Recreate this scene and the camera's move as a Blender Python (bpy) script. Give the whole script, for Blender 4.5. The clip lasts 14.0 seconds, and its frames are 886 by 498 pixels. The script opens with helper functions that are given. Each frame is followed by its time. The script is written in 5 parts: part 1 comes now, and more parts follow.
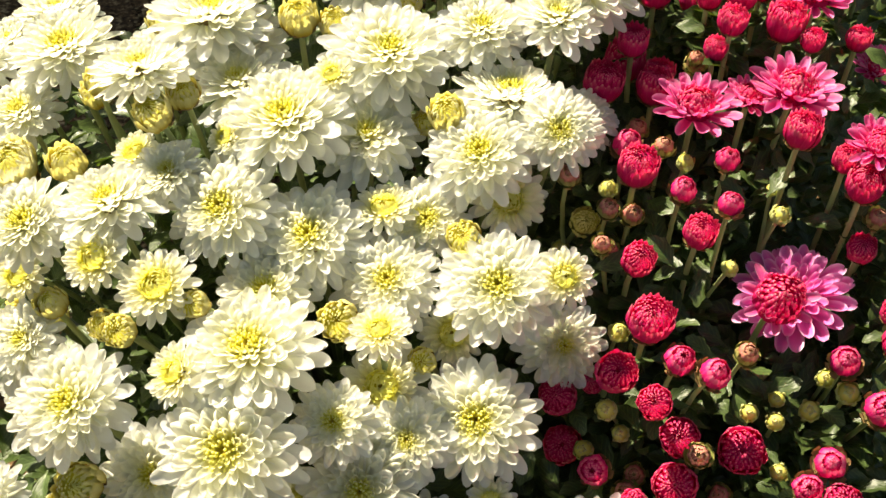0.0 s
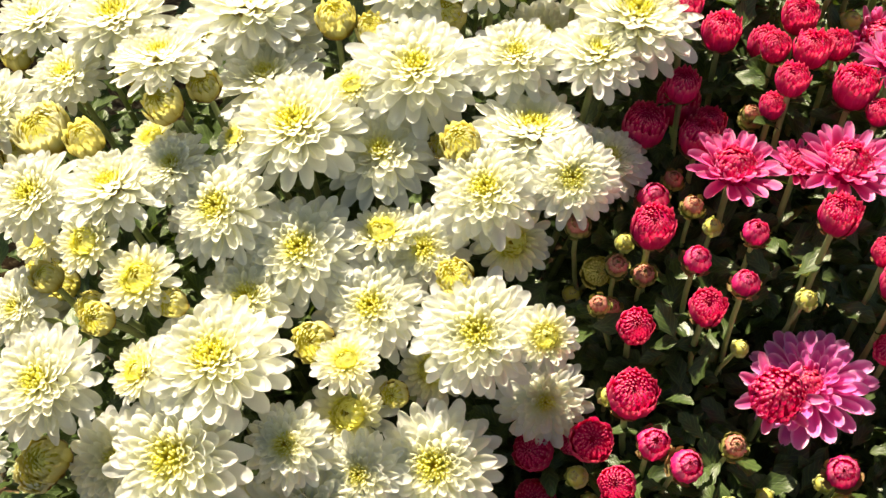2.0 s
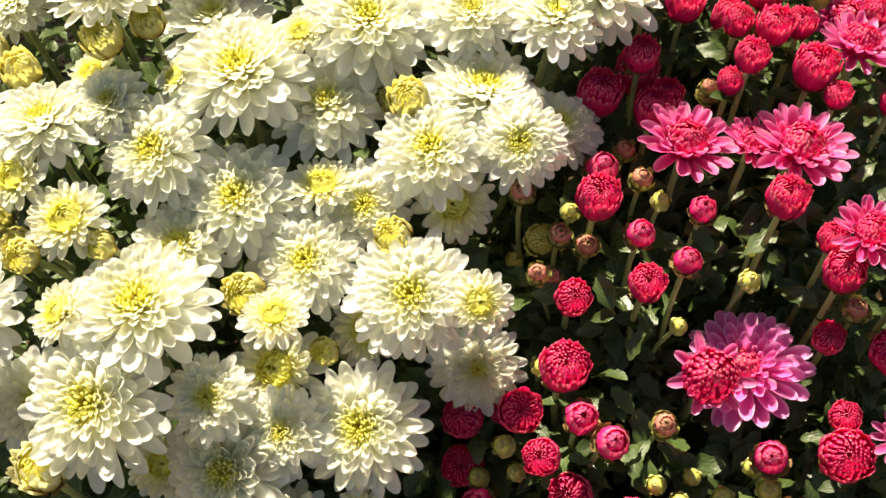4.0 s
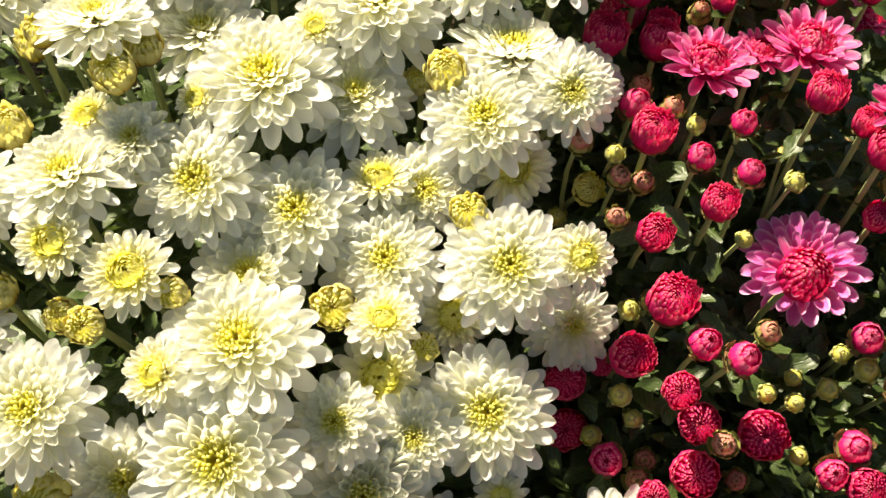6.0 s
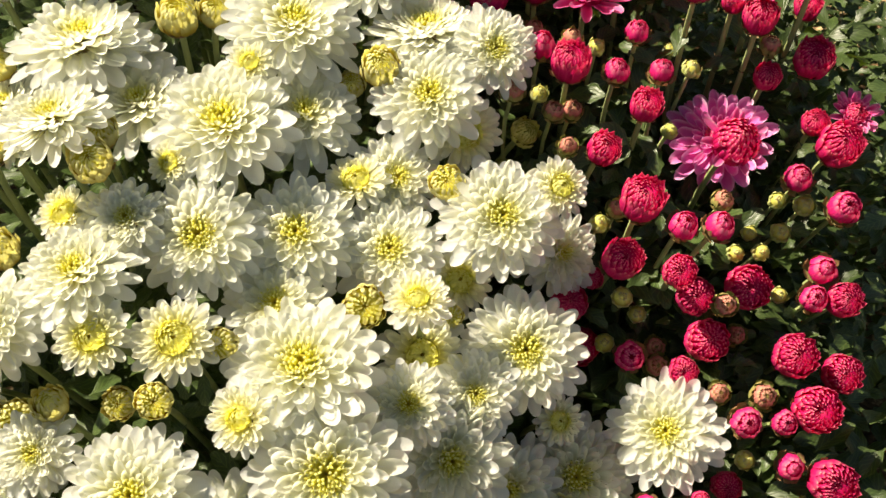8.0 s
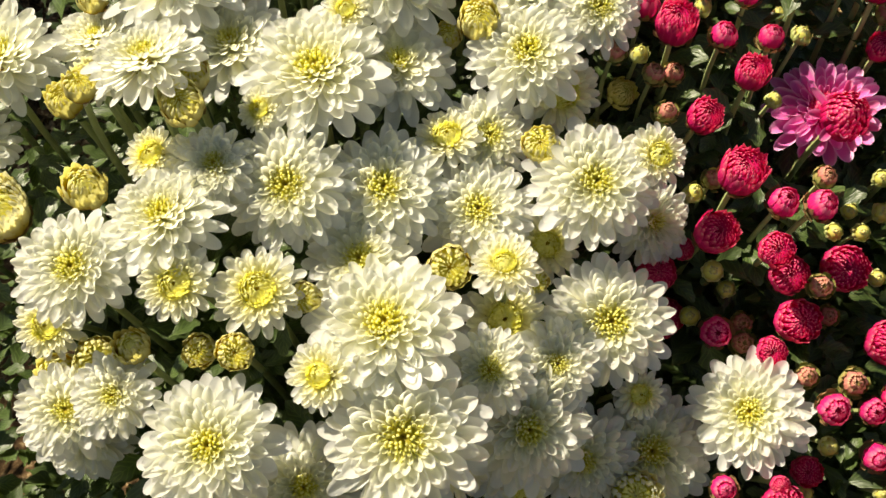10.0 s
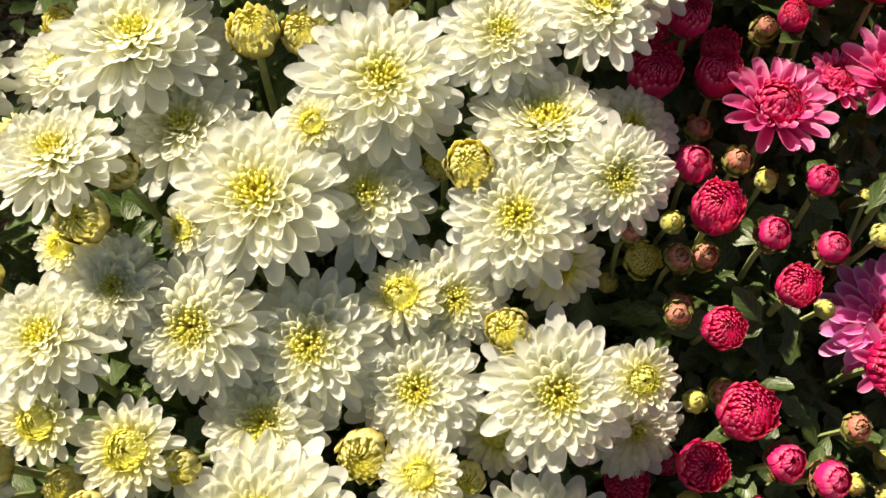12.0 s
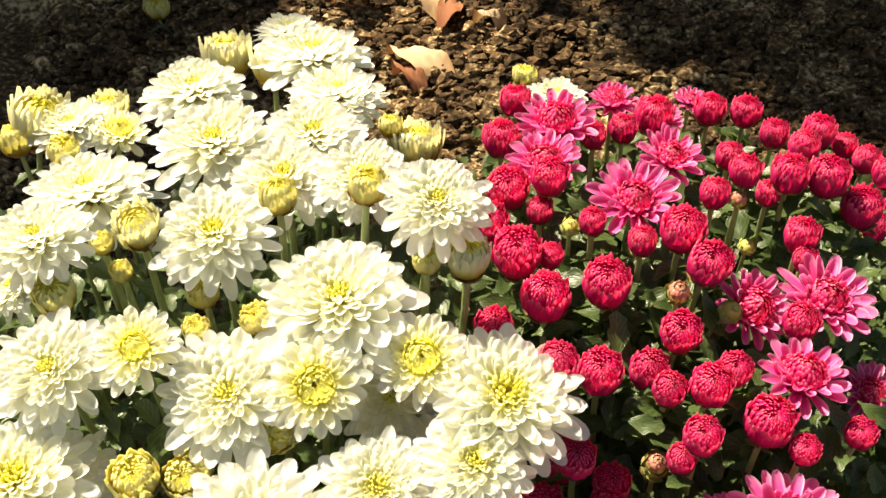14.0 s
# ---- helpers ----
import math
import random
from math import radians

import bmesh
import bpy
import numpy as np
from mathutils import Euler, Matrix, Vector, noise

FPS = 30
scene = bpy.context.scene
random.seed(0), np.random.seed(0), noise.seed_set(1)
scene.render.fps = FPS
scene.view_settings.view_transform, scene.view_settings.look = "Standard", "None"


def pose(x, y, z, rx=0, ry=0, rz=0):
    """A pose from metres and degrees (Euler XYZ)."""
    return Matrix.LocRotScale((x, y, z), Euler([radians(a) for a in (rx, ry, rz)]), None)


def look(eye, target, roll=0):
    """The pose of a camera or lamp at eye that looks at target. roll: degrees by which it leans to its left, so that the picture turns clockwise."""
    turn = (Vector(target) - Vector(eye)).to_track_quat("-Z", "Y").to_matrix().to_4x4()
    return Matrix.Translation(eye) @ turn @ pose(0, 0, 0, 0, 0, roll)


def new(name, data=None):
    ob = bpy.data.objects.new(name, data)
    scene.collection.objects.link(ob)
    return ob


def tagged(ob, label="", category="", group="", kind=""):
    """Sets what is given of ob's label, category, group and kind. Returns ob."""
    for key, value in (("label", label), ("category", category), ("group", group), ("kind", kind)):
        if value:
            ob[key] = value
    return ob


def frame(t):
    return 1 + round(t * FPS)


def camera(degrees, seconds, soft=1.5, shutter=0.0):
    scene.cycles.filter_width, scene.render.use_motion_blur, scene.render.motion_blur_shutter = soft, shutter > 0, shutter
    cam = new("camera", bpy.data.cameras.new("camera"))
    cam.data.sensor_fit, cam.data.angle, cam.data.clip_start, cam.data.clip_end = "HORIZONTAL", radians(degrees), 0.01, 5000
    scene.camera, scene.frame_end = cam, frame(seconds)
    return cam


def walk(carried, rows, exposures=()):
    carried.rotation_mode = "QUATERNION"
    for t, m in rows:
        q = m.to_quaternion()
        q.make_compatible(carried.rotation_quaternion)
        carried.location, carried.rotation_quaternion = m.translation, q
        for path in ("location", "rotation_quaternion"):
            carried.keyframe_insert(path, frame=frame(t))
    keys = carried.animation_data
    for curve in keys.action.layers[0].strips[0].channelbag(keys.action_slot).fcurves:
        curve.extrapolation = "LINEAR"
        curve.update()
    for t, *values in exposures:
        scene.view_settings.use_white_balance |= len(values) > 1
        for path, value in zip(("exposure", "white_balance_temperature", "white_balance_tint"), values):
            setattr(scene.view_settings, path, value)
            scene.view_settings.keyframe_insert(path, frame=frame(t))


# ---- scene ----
# ---- camera ----
cam = camera(44.6, 14.0)
PATH = [
    (0.0, 0.0000, 0.0000, 0.6000, 46.00, -0.00, 0.00),
    (0.5, 0.0202, 0.0096, 0.6066, 45.42, -0.75, 4.43),
    (1.0, 0.0334, 0.0152, 0.6077, 44.83, -0.15, 7.17),
    (1.5, 0.0484, 0.0301, 0.6110, 43.64, 0.30, 10.44),
    (2.0, 0.0628, 0.0447, 0.6138, 43.10, -0.07, 11.82),
    (2.5, 0.0784, 0.0553, 0.6119, 42.78, -0.82, 12.57),
    (2.7, 0.0845, 0.0566, 0.6105, 42.43, -1.43, 13.17),
    (4.8, 0.0476, 0.0547, 0.6010, 40.21, -5.24, 13.02),
    (5.0, 0.0287, 0.0532, 0.5968, 40.91, -5.08, 10.17),
    (5.5, -0.0164, 0.0471, 0.5870, 41.70, -4.21, 2.51),
    (6.0, -0.0438, 0.0471, 0.5820, 42.09, -3.98, -4.55),
    (6.5, -0.0678, 0.0430, 0.5860, 42.66, -3.11, -13.10),
    (7.0, -0.0901, 0.0388, 0.5884, 42.75, -1.58, -18.11),
    (7.5, -0.1098, 0.0356, 0.5918, 42.59, 0.19, -22.41),
    (8.0, -0.1237, 0.0394, 0.5976, 42.37, 1.46, -25.80),
    (8.5, -0.1368, 0.0422, 0.5989, 42.14, 2.15, -27.95),
    (9.0, -0.1488, 0.0448, 0.6000, 41.51, 2.55, -28.84),
    (9.2, -0.1530, 0.0456, 0.6011, 41.15, 2.60, -28.32),
    (11.3, -0.0560, 0.1230, 0.5880, 32.10, -0.20, -8.11),
    (11.5, -0.0501, 0.1387, 0.5915, 31.10, -0.22, -7.54),
    (12.0, -0.0288, 0.1644, 0.6054, 32.10, 0.48, -6.54),
    (12.5, -0.0073, 0.1916, 0.6233, 35.88, 0.59, -6.00),
    (13.0, 0.0119, 0.2081, 0.6344, 38.79, 0.74, -5.83),
    (13.5, 0.0200, 0.2166, 0.6446, 41.49, 0.67, -5.52),
    (14.0, 0.0250, 0.2195, 0.6536, 43.88, 0.55, -5.11),
]
walk(cam, [(t, pose(x, y, z, rx, ry, rz)) for t, x, y, z, rx, ry, rz in PATH], [(0.0, 1.54, 8600, 5), (5.5, 1.45, 8600, 5), (9.0, 1.06, 8300, 5), (11.5, 1.00, 8300, 5), (12.5, 1.10, 8650, 6), (13.0, 1.28, 8650, 6), (14.0, 1.54, 8650, 6)])

# ---- world and sun ----
SUN = Vector((-0.54, 0.57, 1.06)).normalized()
world = bpy.data.worlds.new("sky")
scene.world = world
world.use_nodes = True
sky = world.node_tree.nodes.new("ShaderNodeTexSky")
sky.sky_type, sky.sun_disc = "NISHITA", False
sky.sun_elevation, sky.sun_rotation = math.asin(SUN.z), math.atan2(SUN.x, SUN.y)
world.node_tree.nodes["Background"].inputs["Strength"].default_value = 0.0517
world.node_tree.links.new(sky.outputs[0], world.node_tree.nodes["Background"].inputs["Color"])
sun = new("sun", bpy.data.lights.new("sun", "SUN"))
sun.data.energy, sun.data.angle, sun.data.color = 5.0, radians(1.2), (1.0, 0.97, 0.92)
sun.matrix_world = look(SUN * 10, (0, 0, 0))


# ---- materials ----
def nodes_of(name):
    m = bpy.data.materials.new(name)
    m.use_nodes = True
    m.node_tree.nodes.clear()
    return m, m.node_tree.nodes, m.node_tree.links


def ramp(ns, stops):
    r = ns.new("ShaderNodeValToRGB")
    e = r.color_ramp.elements
    while len(e) < len(stops):
        e.new(0.5)
    for k, (p, c) in enumerate(stops):
        e[k].position, e[k].color = p, (*c, 1)
    return r


def tissue(name, stops, through_light=0.35, rough=0.5, tint=(1, 1, 1), vary=0.12, bump=0.25, gloss=0.3, ribs=34.0, rim=None):
    """Thin living tissue: coloured along its length, with fine ribs, blotches and light passing through; rim: the colour of a pale margin."""
    m, ns, ln = nodes_of(name)
    uv = ns.new("ShaderNodeUVMap")
    sep = ns.new("ShaderNodeSeparateXYZ")
    ln.new(uv.outputs[0], sep.inputs[0])
    obj = ns.new("ShaderNodeTexCoord")
    blot = ns.new("ShaderNodeTexNoise")
    blot.inputs["Scale"].default_value, blot.inputs["Detail"].default_value = 160.0, 3.0
    geo = ns.new("ShaderNodeNewGeometry")
    ln.new(geo.outputs["Position"], blot.inputs["Vector"])
    shift = ns.new("ShaderNodeMath")
    shift.operation = "MULTIPLY_ADD"
    ln.new(blot.outputs["Fac"], shift.inputs[0])
    shift.inputs[1].default_value = 0.22
    off = ns.new("ShaderNodeMath")
    off.operation = "SUBTRACT"
    ln.new(sep.outputs["Y"], off.inputs[0])
    off.inputs[1].default_value = 0.11
    ln.new(off.outputs[0], shift.inputs[2])
    col = ramp(ns, stops)
    ln.new(shift.outputs[0], col.inputs[0])
    info = ns.new("ShaderNodeObjectInfo")
    mixr = ns.new("ShaderNodeMath")
    mixr.operation = "ADD"
    ln.new(info.outputs["Random"], mixr.inputs[0])
    ln.new(geo.outputs["Random Per Island"], mixr.inputs[1])
    val = ns.new("ShaderNodeMapRange")
    val.inputs["From Max"].default_value = 2.0
    val.inputs["To Min"].default_value, val.inputs["To Max"].default_value = 1 - vary, 1 + vary * 0.6
    ln.new(mixr.outputs[0], val.inputs[0])
    hsv = ns.new("ShaderNodeHueSaturation")
    ln.new(val.outputs[0], hsv.inputs["Value"])
    skin = col.outputs[0]
    if rim:
        mid = ns.new("ShaderNodeMath")
        mid.operation = "SUBTRACT"
        ln.new(sep.outputs["X"], mid.inputs[0])
        mid.inputs[1].default_value = 0.5
        side = ns.new("ShaderNodeMath")
        side.operation = "ABSOLUTE"
        ln.new(mid.outputs[0], side.inputs[0])
        edge = ns.new("ShaderNodeMapRange")
        edge.interpolation_type = "SMOOTHSTEP"
        edge.inputs["From Min"].default_value, edge.inputs["From Max"].default_value = 0.27, 0.5
        ln.new(side.outputs[0], edge.inputs[0])
        far = ns.new("ShaderNodeMath")
        far.operation = "MULTIPLY"
        ln.new(edge.outputs[0], far.inputs[0])
        ln.new(shift.outputs[0], far.inputs[1])
        pale = ns.new("ShaderNodeMix")
        pale.data_type = "RGBA"
        ln.new(far.outputs[0], pale.inputs[0])
        ln.new(skin, pale.inputs[6])
        pale.inputs[7].default_value = (*rim, 1)
        skin = pale.outputs[2]
    ln.new(skin, hsv.inputs["Color"])
    # ribs along the length
    strip = ns.new("ShaderNodeVectorMath")
    strip.operation = "MULTIPLY"
    strip.inputs[1].default_value = (ribs, 2.2, 1)
    ln.new(uv.outputs[0], strip.inputs[0])
    rib = ns.new("ShaderNodeTexNoise")
    rib.inputs["Scale"].default_value, rib.inputs["Detail"].default_value = 1.0, 2.0
    ln.new(strip.outputs[0], rib.inputs["Vector"])
    bp = ns.new("ShaderNodeBump")
    bp.inputs["Strength"].default_value, bp.inputs["Distance"].default_value = bump, 0.0006
    ln.new(rib.outputs["Fac"], bp.inputs["Height"])
    p = ns.new("ShaderNodeBsdfPrincipled")
    p.inputs["Roughness"].default_value = rough
    p.inputs["Specular IOR Level"].default_value = gloss
    ln.new(hsv.outputs[0], p.inputs["Base Color"])
    ln.new(bp.outputs[0], p.inputs["Normal"])
    tr = ns.new("ShaderNodeBsdfTranslucent")
    tcol = ns.new("ShaderNodeMix")
    tcol.data_type, tcol.blend_type = "RGBA", "MULTIPLY"
    tcol.inputs[0].default_value = 1.0
    ln.new(hsv.outputs[0], tcol.inputs[6])
    tcol.inputs[7].default_value = (*tint, 1)
    ln.new(tcol.outputs[2], tr.inputs["Color"])
    mx = ns.new("ShaderNodeMixShader")
    mx.inputs[0].default_value = through_light
    ln.new(p.outputs[0], mx.inputs[1])
    ln.new(tr.outputs[0], mx.inputs[2])
    out = ns.new("ShaderNodeOutputMaterial")
    ln.new(mx.outputs[0], out.inputs[0])
    return m


def leafy(*args):
    """Tissue with a pale midrib and side veins."""
    m = tissue(*args)
    ns, ln = m.node_tree.nodes, m.node_tree.links
    hsv = next(n for n in ns if n.bl_idname == "ShaderNodeHueSaturation")
    uv = next(n for n in ns if n.bl_idname == "ShaderNodeUVMap")
    sep = next(n for n in ns if n.bl_idname == "ShaderNodeSeparateXYZ")
    mid = ns.new("ShaderNodeMath")
    mid.operation = "SUBTRACT"
    ln.new(sep.outputs["X"], mid.inputs[0])
    mid.inputs[1].default_value = 0.5
    side = ns.new("ShaderNodeMath")
    side.operation = "ABSOLUTE"
    ln.new(mid.outputs[0], side.inputs[0])
    # side veins run forwards from the midrib
    slant = ns.new("ShaderNodeMath")
    slant.operation = "MULTIPLY_ADD"
    ln.new(side.outputs[0], slant.inputs[0])
    slant.inputs[1].default_value = -0.55
    ln.new(sep.outputs["Y"], slant.inputs[2])
    saw = ns.new("ShaderNodeMath")
    saw.operation = "PINGPONG"
    ln.new(slant.outputs[0], saw.inputs[0])
    saw.inputs[1].default_value = 0.085
    vein = ns.new("ShaderNodeMath")
    vein.operation = "MINIMUM"
    ln.new(saw.outputs[0], vein.inputs[0])
    ln.new(side.outputs[0], vein.inputs[1])
    lift = ns.new("ShaderNodeMapRange")
    lift.inputs["From Max"].default_value = 0.03
    lift.inputs["To Min"].default_value, lift.inputs["To Max"].default_value = 1.7, 1.0
    ln.new(vein.outputs[0], lift.inputs[0])
    old = hsv.inputs["Value"].links[0].from_socket
    mul = ns.new("ShaderNodeMath")
    mul.operation = "MULTIPLY"
    ln.new(old, mul.inputs[0])
    ln.new(lift.outputs[0], mul.inputs[1])
    ln.new(mul.outputs[0], hsv.inputs["Value"])
    return m


WHITE = tissue("white_petal", [(0.0, (0.80, 0.78, 0.36)), (0.17, (0.85, 0.84, 0.63)), (0.36, (0.872, 0.873, 0.825)), (1.0, (0.876, 0.884, 0.883))], 0.64, 0.36, (1, 0.995, 0.94), 0.05, 0.35, 0.4)
HEART = tissue("heart_petal", [(0.0, (0.76, 0.72, 0.12)), (0.22, (0.83, 0.80, 0.33)), (0.42, (0.87, 0.861, 0.66)), (0.65, (0.88, 0.879, 0.80)), (1.0, (0.88, 0.885, 0.86))], 0.66, 0.40, (1, 0.991, 0.87), 0.05, 0.35)
CREAM = tissue("cream_petal", [(0.0, (0.78, 0.72, 0.12)), (0.25, (0.86, 0.83, 0.40)), (0.5, (0.885, 0.875, 0.71)), (1.0, (0.89, 0.89, 0.86))], 0.62, 0.45, (1, 0.98, 0.81), 0.05)
FLORET = tissue("yellow_floret", [(0.0, (0.44, 0.30, 0.04)), (0.22, (0.66, 0.56, 0.06)), (0.5, (0.80, 0.765, 0.16)), (1.0, (0.91, 0.895, 0.47))], 0.58, 0.5, (1, 0.985, 0.55), 0.08, 0.25, 0.2)
CUP = tissue("cup_petal", [(0.0, (0.32, 0.15, 0.02)), (0.40, (0.50, 0.32, 0.035)), (0.58, (0.68, 0.57, 0.15)), (0.76, (0.81, 0.79, 0.50)), (1.0, (0.87, 0.865, 0.74))], 0.42, 0.5, (1, 0.95, 0.62), 0.08, 0.4)
OCHRE = tissue("ochre_petal", [(0.0, (0.28, 0.13, 0.02)), (0.38, (0.45, 0.28, 0.035)), (0.56, (0.61, 0.49, 0.10)), (0.74, (0.74, 0.68, 0.28)), (1.0, (0.82, 0.79, 0.44))], 0.42, 0.5, (1, 0.95, 0.55), 0.10, 0.5, 0.2)
LIME = tissue("lime_petal", [(0.0, (0.36, 0.36, 0.07)), (0.6, (0.66, 0.62, 0.15)), (1.0, (0.80, 0.76, 0.32))], 0.3, 0.5, (1, 0.95, 0.5), 0.12)
PINK = tissue("pink_petal", [(0.0, (0.80, 0.035, 0.21)), (0.3, (0.82, 0.05, 0.31)), (0.65, (0.83, 0.10, 0.38)), (1.0, (0.88, 0.25, 0.50))], 0.48, 0.40, (1, 0.55, 0.8), 0.20, 0.45, 0.3, 20.0, (0.93, 0.52, 0.70))
MAUVE = tissue("mauve_petal", [(0.0, (0.78, 0.05, 0.24)), (0.4, (0.76, 0.10, 0.42)), (0.8, (0.78, 0.18, 0.52)), (1.0, (0.85, 0.36, 0.64))], 0.42, 0.40, (1, 0.6, 0.85), 0.14, 0.45, 0.3, 20.0, (0.92, 0.67, 0.84))
CRIMSON = tissue("crimson_petal", [(0.0, (0.38, 0.004, 0.06)), (0.35, (0.66, 0.010, 0.135)), (0.78, (0.76, 0.022, 0.185)), (0.92, (0.83, 0.11, 0.25)), (1.0, (0.90, 0.35, 0.40))], 0.44, 0.45, (1, 0.5, 0.6), 0.18, 0.5, 0.18, 18.0, (0.87, 0.06, 0.25))
ROSE = tissue("rose_petal", [(0.0, (0.40, 0.02, 0.07)), (0.35, (0.69, 0.014, 0.155)), (0.8, (0.76, 0.026, 0.21)), (1.0, (0.87, 0.25, 0.38))], 0.40, 0.45, (1, 0.5, 0.6), 0.16, 0.6, 0.16, 12.0, (0.86, 0.07, 0.28))
BLUSH = tissue("blush_petal", [(0.0, (0.22, 0.16, 0.05)), (0.4, (0.44, 0.16, 0.11)), (0.85, (0.56, 0.20, 0.17)), (1.0, (0.60, 0.36, 0.22))], 0.2, 0.5, (1, 0.7, 0.6), 0.16, 0.4, 0.2, 16.0)
BRACT = tissue("green_bract", [(0.0, (0.13, 0.16, 0.04)), (0.6, (0.26, 0.28, 0.08)), (0.9, (0.34, 0.27, 0.10)), (1.0, (0.24, 0.13, 0.06))], 0.12, 0.55, (1, 1, 0.6), 0.18)
BROWN_BRACT = tissue("brown_bract", [(0.0, (0.15, 0.16, 0.05)), (0.4, (0.28, 0.23, 0.09)), (0.8, (0.34, 0.20, 0.10)), (1.0, (0.20, 0.09, 0.05))], 0.15, 0.55, (1, 0.9, 0.6), 0.2)
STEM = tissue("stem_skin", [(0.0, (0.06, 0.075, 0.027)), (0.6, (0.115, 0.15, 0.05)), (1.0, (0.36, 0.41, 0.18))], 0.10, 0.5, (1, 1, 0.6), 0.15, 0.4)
LIGHT_BRACT = tissue("lime_bract", [(0.0, (0.26, 0.32, 0.08)), (0.6, (0.46, 0.52, 0.17)), (0.9, (0.58, 0.60, 0.27)), (1.0, (0.44, 0.36, 0.16))], 0.25, 0.5, (1, 1, 0.6), 0.15, 0.4, 0.25)
LEAF = leafy("leaf_blade", [(0.0, (0.088, 0.128, 0.040)), (0.5, (0.054, 0.088, 0.025)), (1.0, (0.085, 0.122, 0.043))], 0.36, 0.37, (1.0, 1.0, 0.26), 0.5, 0.7, 0.5, 9.0)


def soil_material():
    m, ns, ln = nodes_of("dry_soil")
    geo = ns.new("ShaderNodeNewGeometry")
    big = ns.new("ShaderNodeTexNoise")
    big.inputs["Scale"].default_value, big.inputs["Detail"].default_value = 9.0, 6.0
    fine = ns.new("ShaderNodeTexNoise")
    fine.inputs["Scale"].default_value, fine.inputs["Detail"].default_value = 180.0, 5.0
    for n in (big, fine):
        ln.new(geo.outputs["Position"], n.inputs["Vector"])
    c = ramp(ns, [(0.39, (0.015, 0.008, 0.004)), (0.52, (0.095, 0.056, 0.027)), (0.64, (0.44, 0.325, 0.18))])
    add = ns.new("ShaderNodeMath")
    add.operation = "MULTIPLY_ADD"
    ln.new(fine.outputs["Fac"], add.inputs[0])
    add.inputs[1].default_value = 0.5
    half = ns.new("ShaderNodeMath")
    half.operation = "MULTIPLY"
    half.inputs[1].default_value = 0.5
    ln.new(big.outputs["Fac"], half.inputs[0])
    ln.new(half.outputs[0], add.inputs[2])
    ln.new(add.outputs[0], c.inputs[0])
    hsv = ns.new("ShaderNodeHueSaturation")
    val = ns.new("ShaderNodeMapRange")
    val.inputs["To Min"].default_value, val.inputs["To Max"].default_value = 0.45, 1.6
    ln.new(geo.outputs["Random Per Island"], val.inputs[0])
    ln.new(val.outputs[0], hsv.inputs["Value"])
    ln.new(c.outputs[0], hsv.inputs["Color"])
    bp = ns.new("ShaderNodeBump")
    bp.inputs["Strength"].default_value, bp.inputs["Distance"].default_value = 0.8, 0.003
    ln.new(fine.outputs["Fac"], bp.inputs["Height"])
    p = ns.new("ShaderNodeBsdfPrincipled")
    p.inputs["Roughness"].default_value = 0.95
    p.inputs["Specular IOR Level"].default_value = 0.15
    ln.new(hsv.outputs[0], p.inputs["Base Color"])
    ln.new(bp.outputs[0], p.inputs["Normal"])
    out = ns.new("ShaderNodeOutputMaterial")
    ln.new(p.outputs[0], out.inputs[0])
    return m


SOIL = soil_material()
DRY = tissue("dead_leaf_skin", [(0.0, (0.30, 0.17, 0.08)), (0.4, (0.48, 0.33, 0.20)), (0.8, (0.56, 0.42, 0.28)), (1.0, (0.36, 0.18, 0.09))], 0.15, 0.7, (1, 0.8, 0.5), 0.2, 0.6, 0.15, 12.0)
RUST = tissue("rust_leaf_skin", [(0.0, (0.16, 0.06, 0.03)), (0.5, (0.26, 0.10, 0.05)), (1.0, (0.34, 0.17, 0.09))], 0.15, 0.7, (1, 0.7, 0.5), 0.2, 0.6, 0.15, 12.0)


# ---- mesh helpers ----
class Sheet:
    """Collects vertices, faces and a (across, along) coordinate for each vertex."""

    def __init__(self):
        self.v, self.f, self.uv = [], [], []

    def grid(self, rows):
        """rows: lists of (point, across, along) of one length, joined into quads."""
        base, n = len(self.v), len(rows[0])
        for row in rows:
            for p, a, b in row:
                self.v.append(tuple(p))
                self.uv.append((a, b))
        for i in range(len(rows) - 1):
            for j in range(n - 1):
                k = base + i * n + j
                self.f.append((k, k + 1, k + n + 1, k + n))

    def mesh(self, name, material, smooth=True):
        me = bpy.data.meshes.new(name)
        me.from_pydata(self.v, [], self.f)
        layer = me.uv_layers.new(name="UVMap")
        idx = np.empty(len(me.loops), dtype=np.int32)
        me.loops.foreach_get("vertex_index", idx)
        layer.data.foreach_set("uv", np.array(self.uv, dtype=np.float32)[idx].ravel())
        me.polygons.foreach_set("use_smooth", [smooth] * len(me.polygons))
        me.materials.append(material)
        me.update()
        return me


ALONG = (0.0, 0.2, 0.4, 0.6, 0.78, 0.9, 0.97, 1.0)
BROAD = (0.44, 0.62, 0.82, 0.97, 0.98, 0.80, 0.50, 0.15)
ACROSS = (-1.0, -0.6, -0.2, 0.2, 0.6, 1.0)


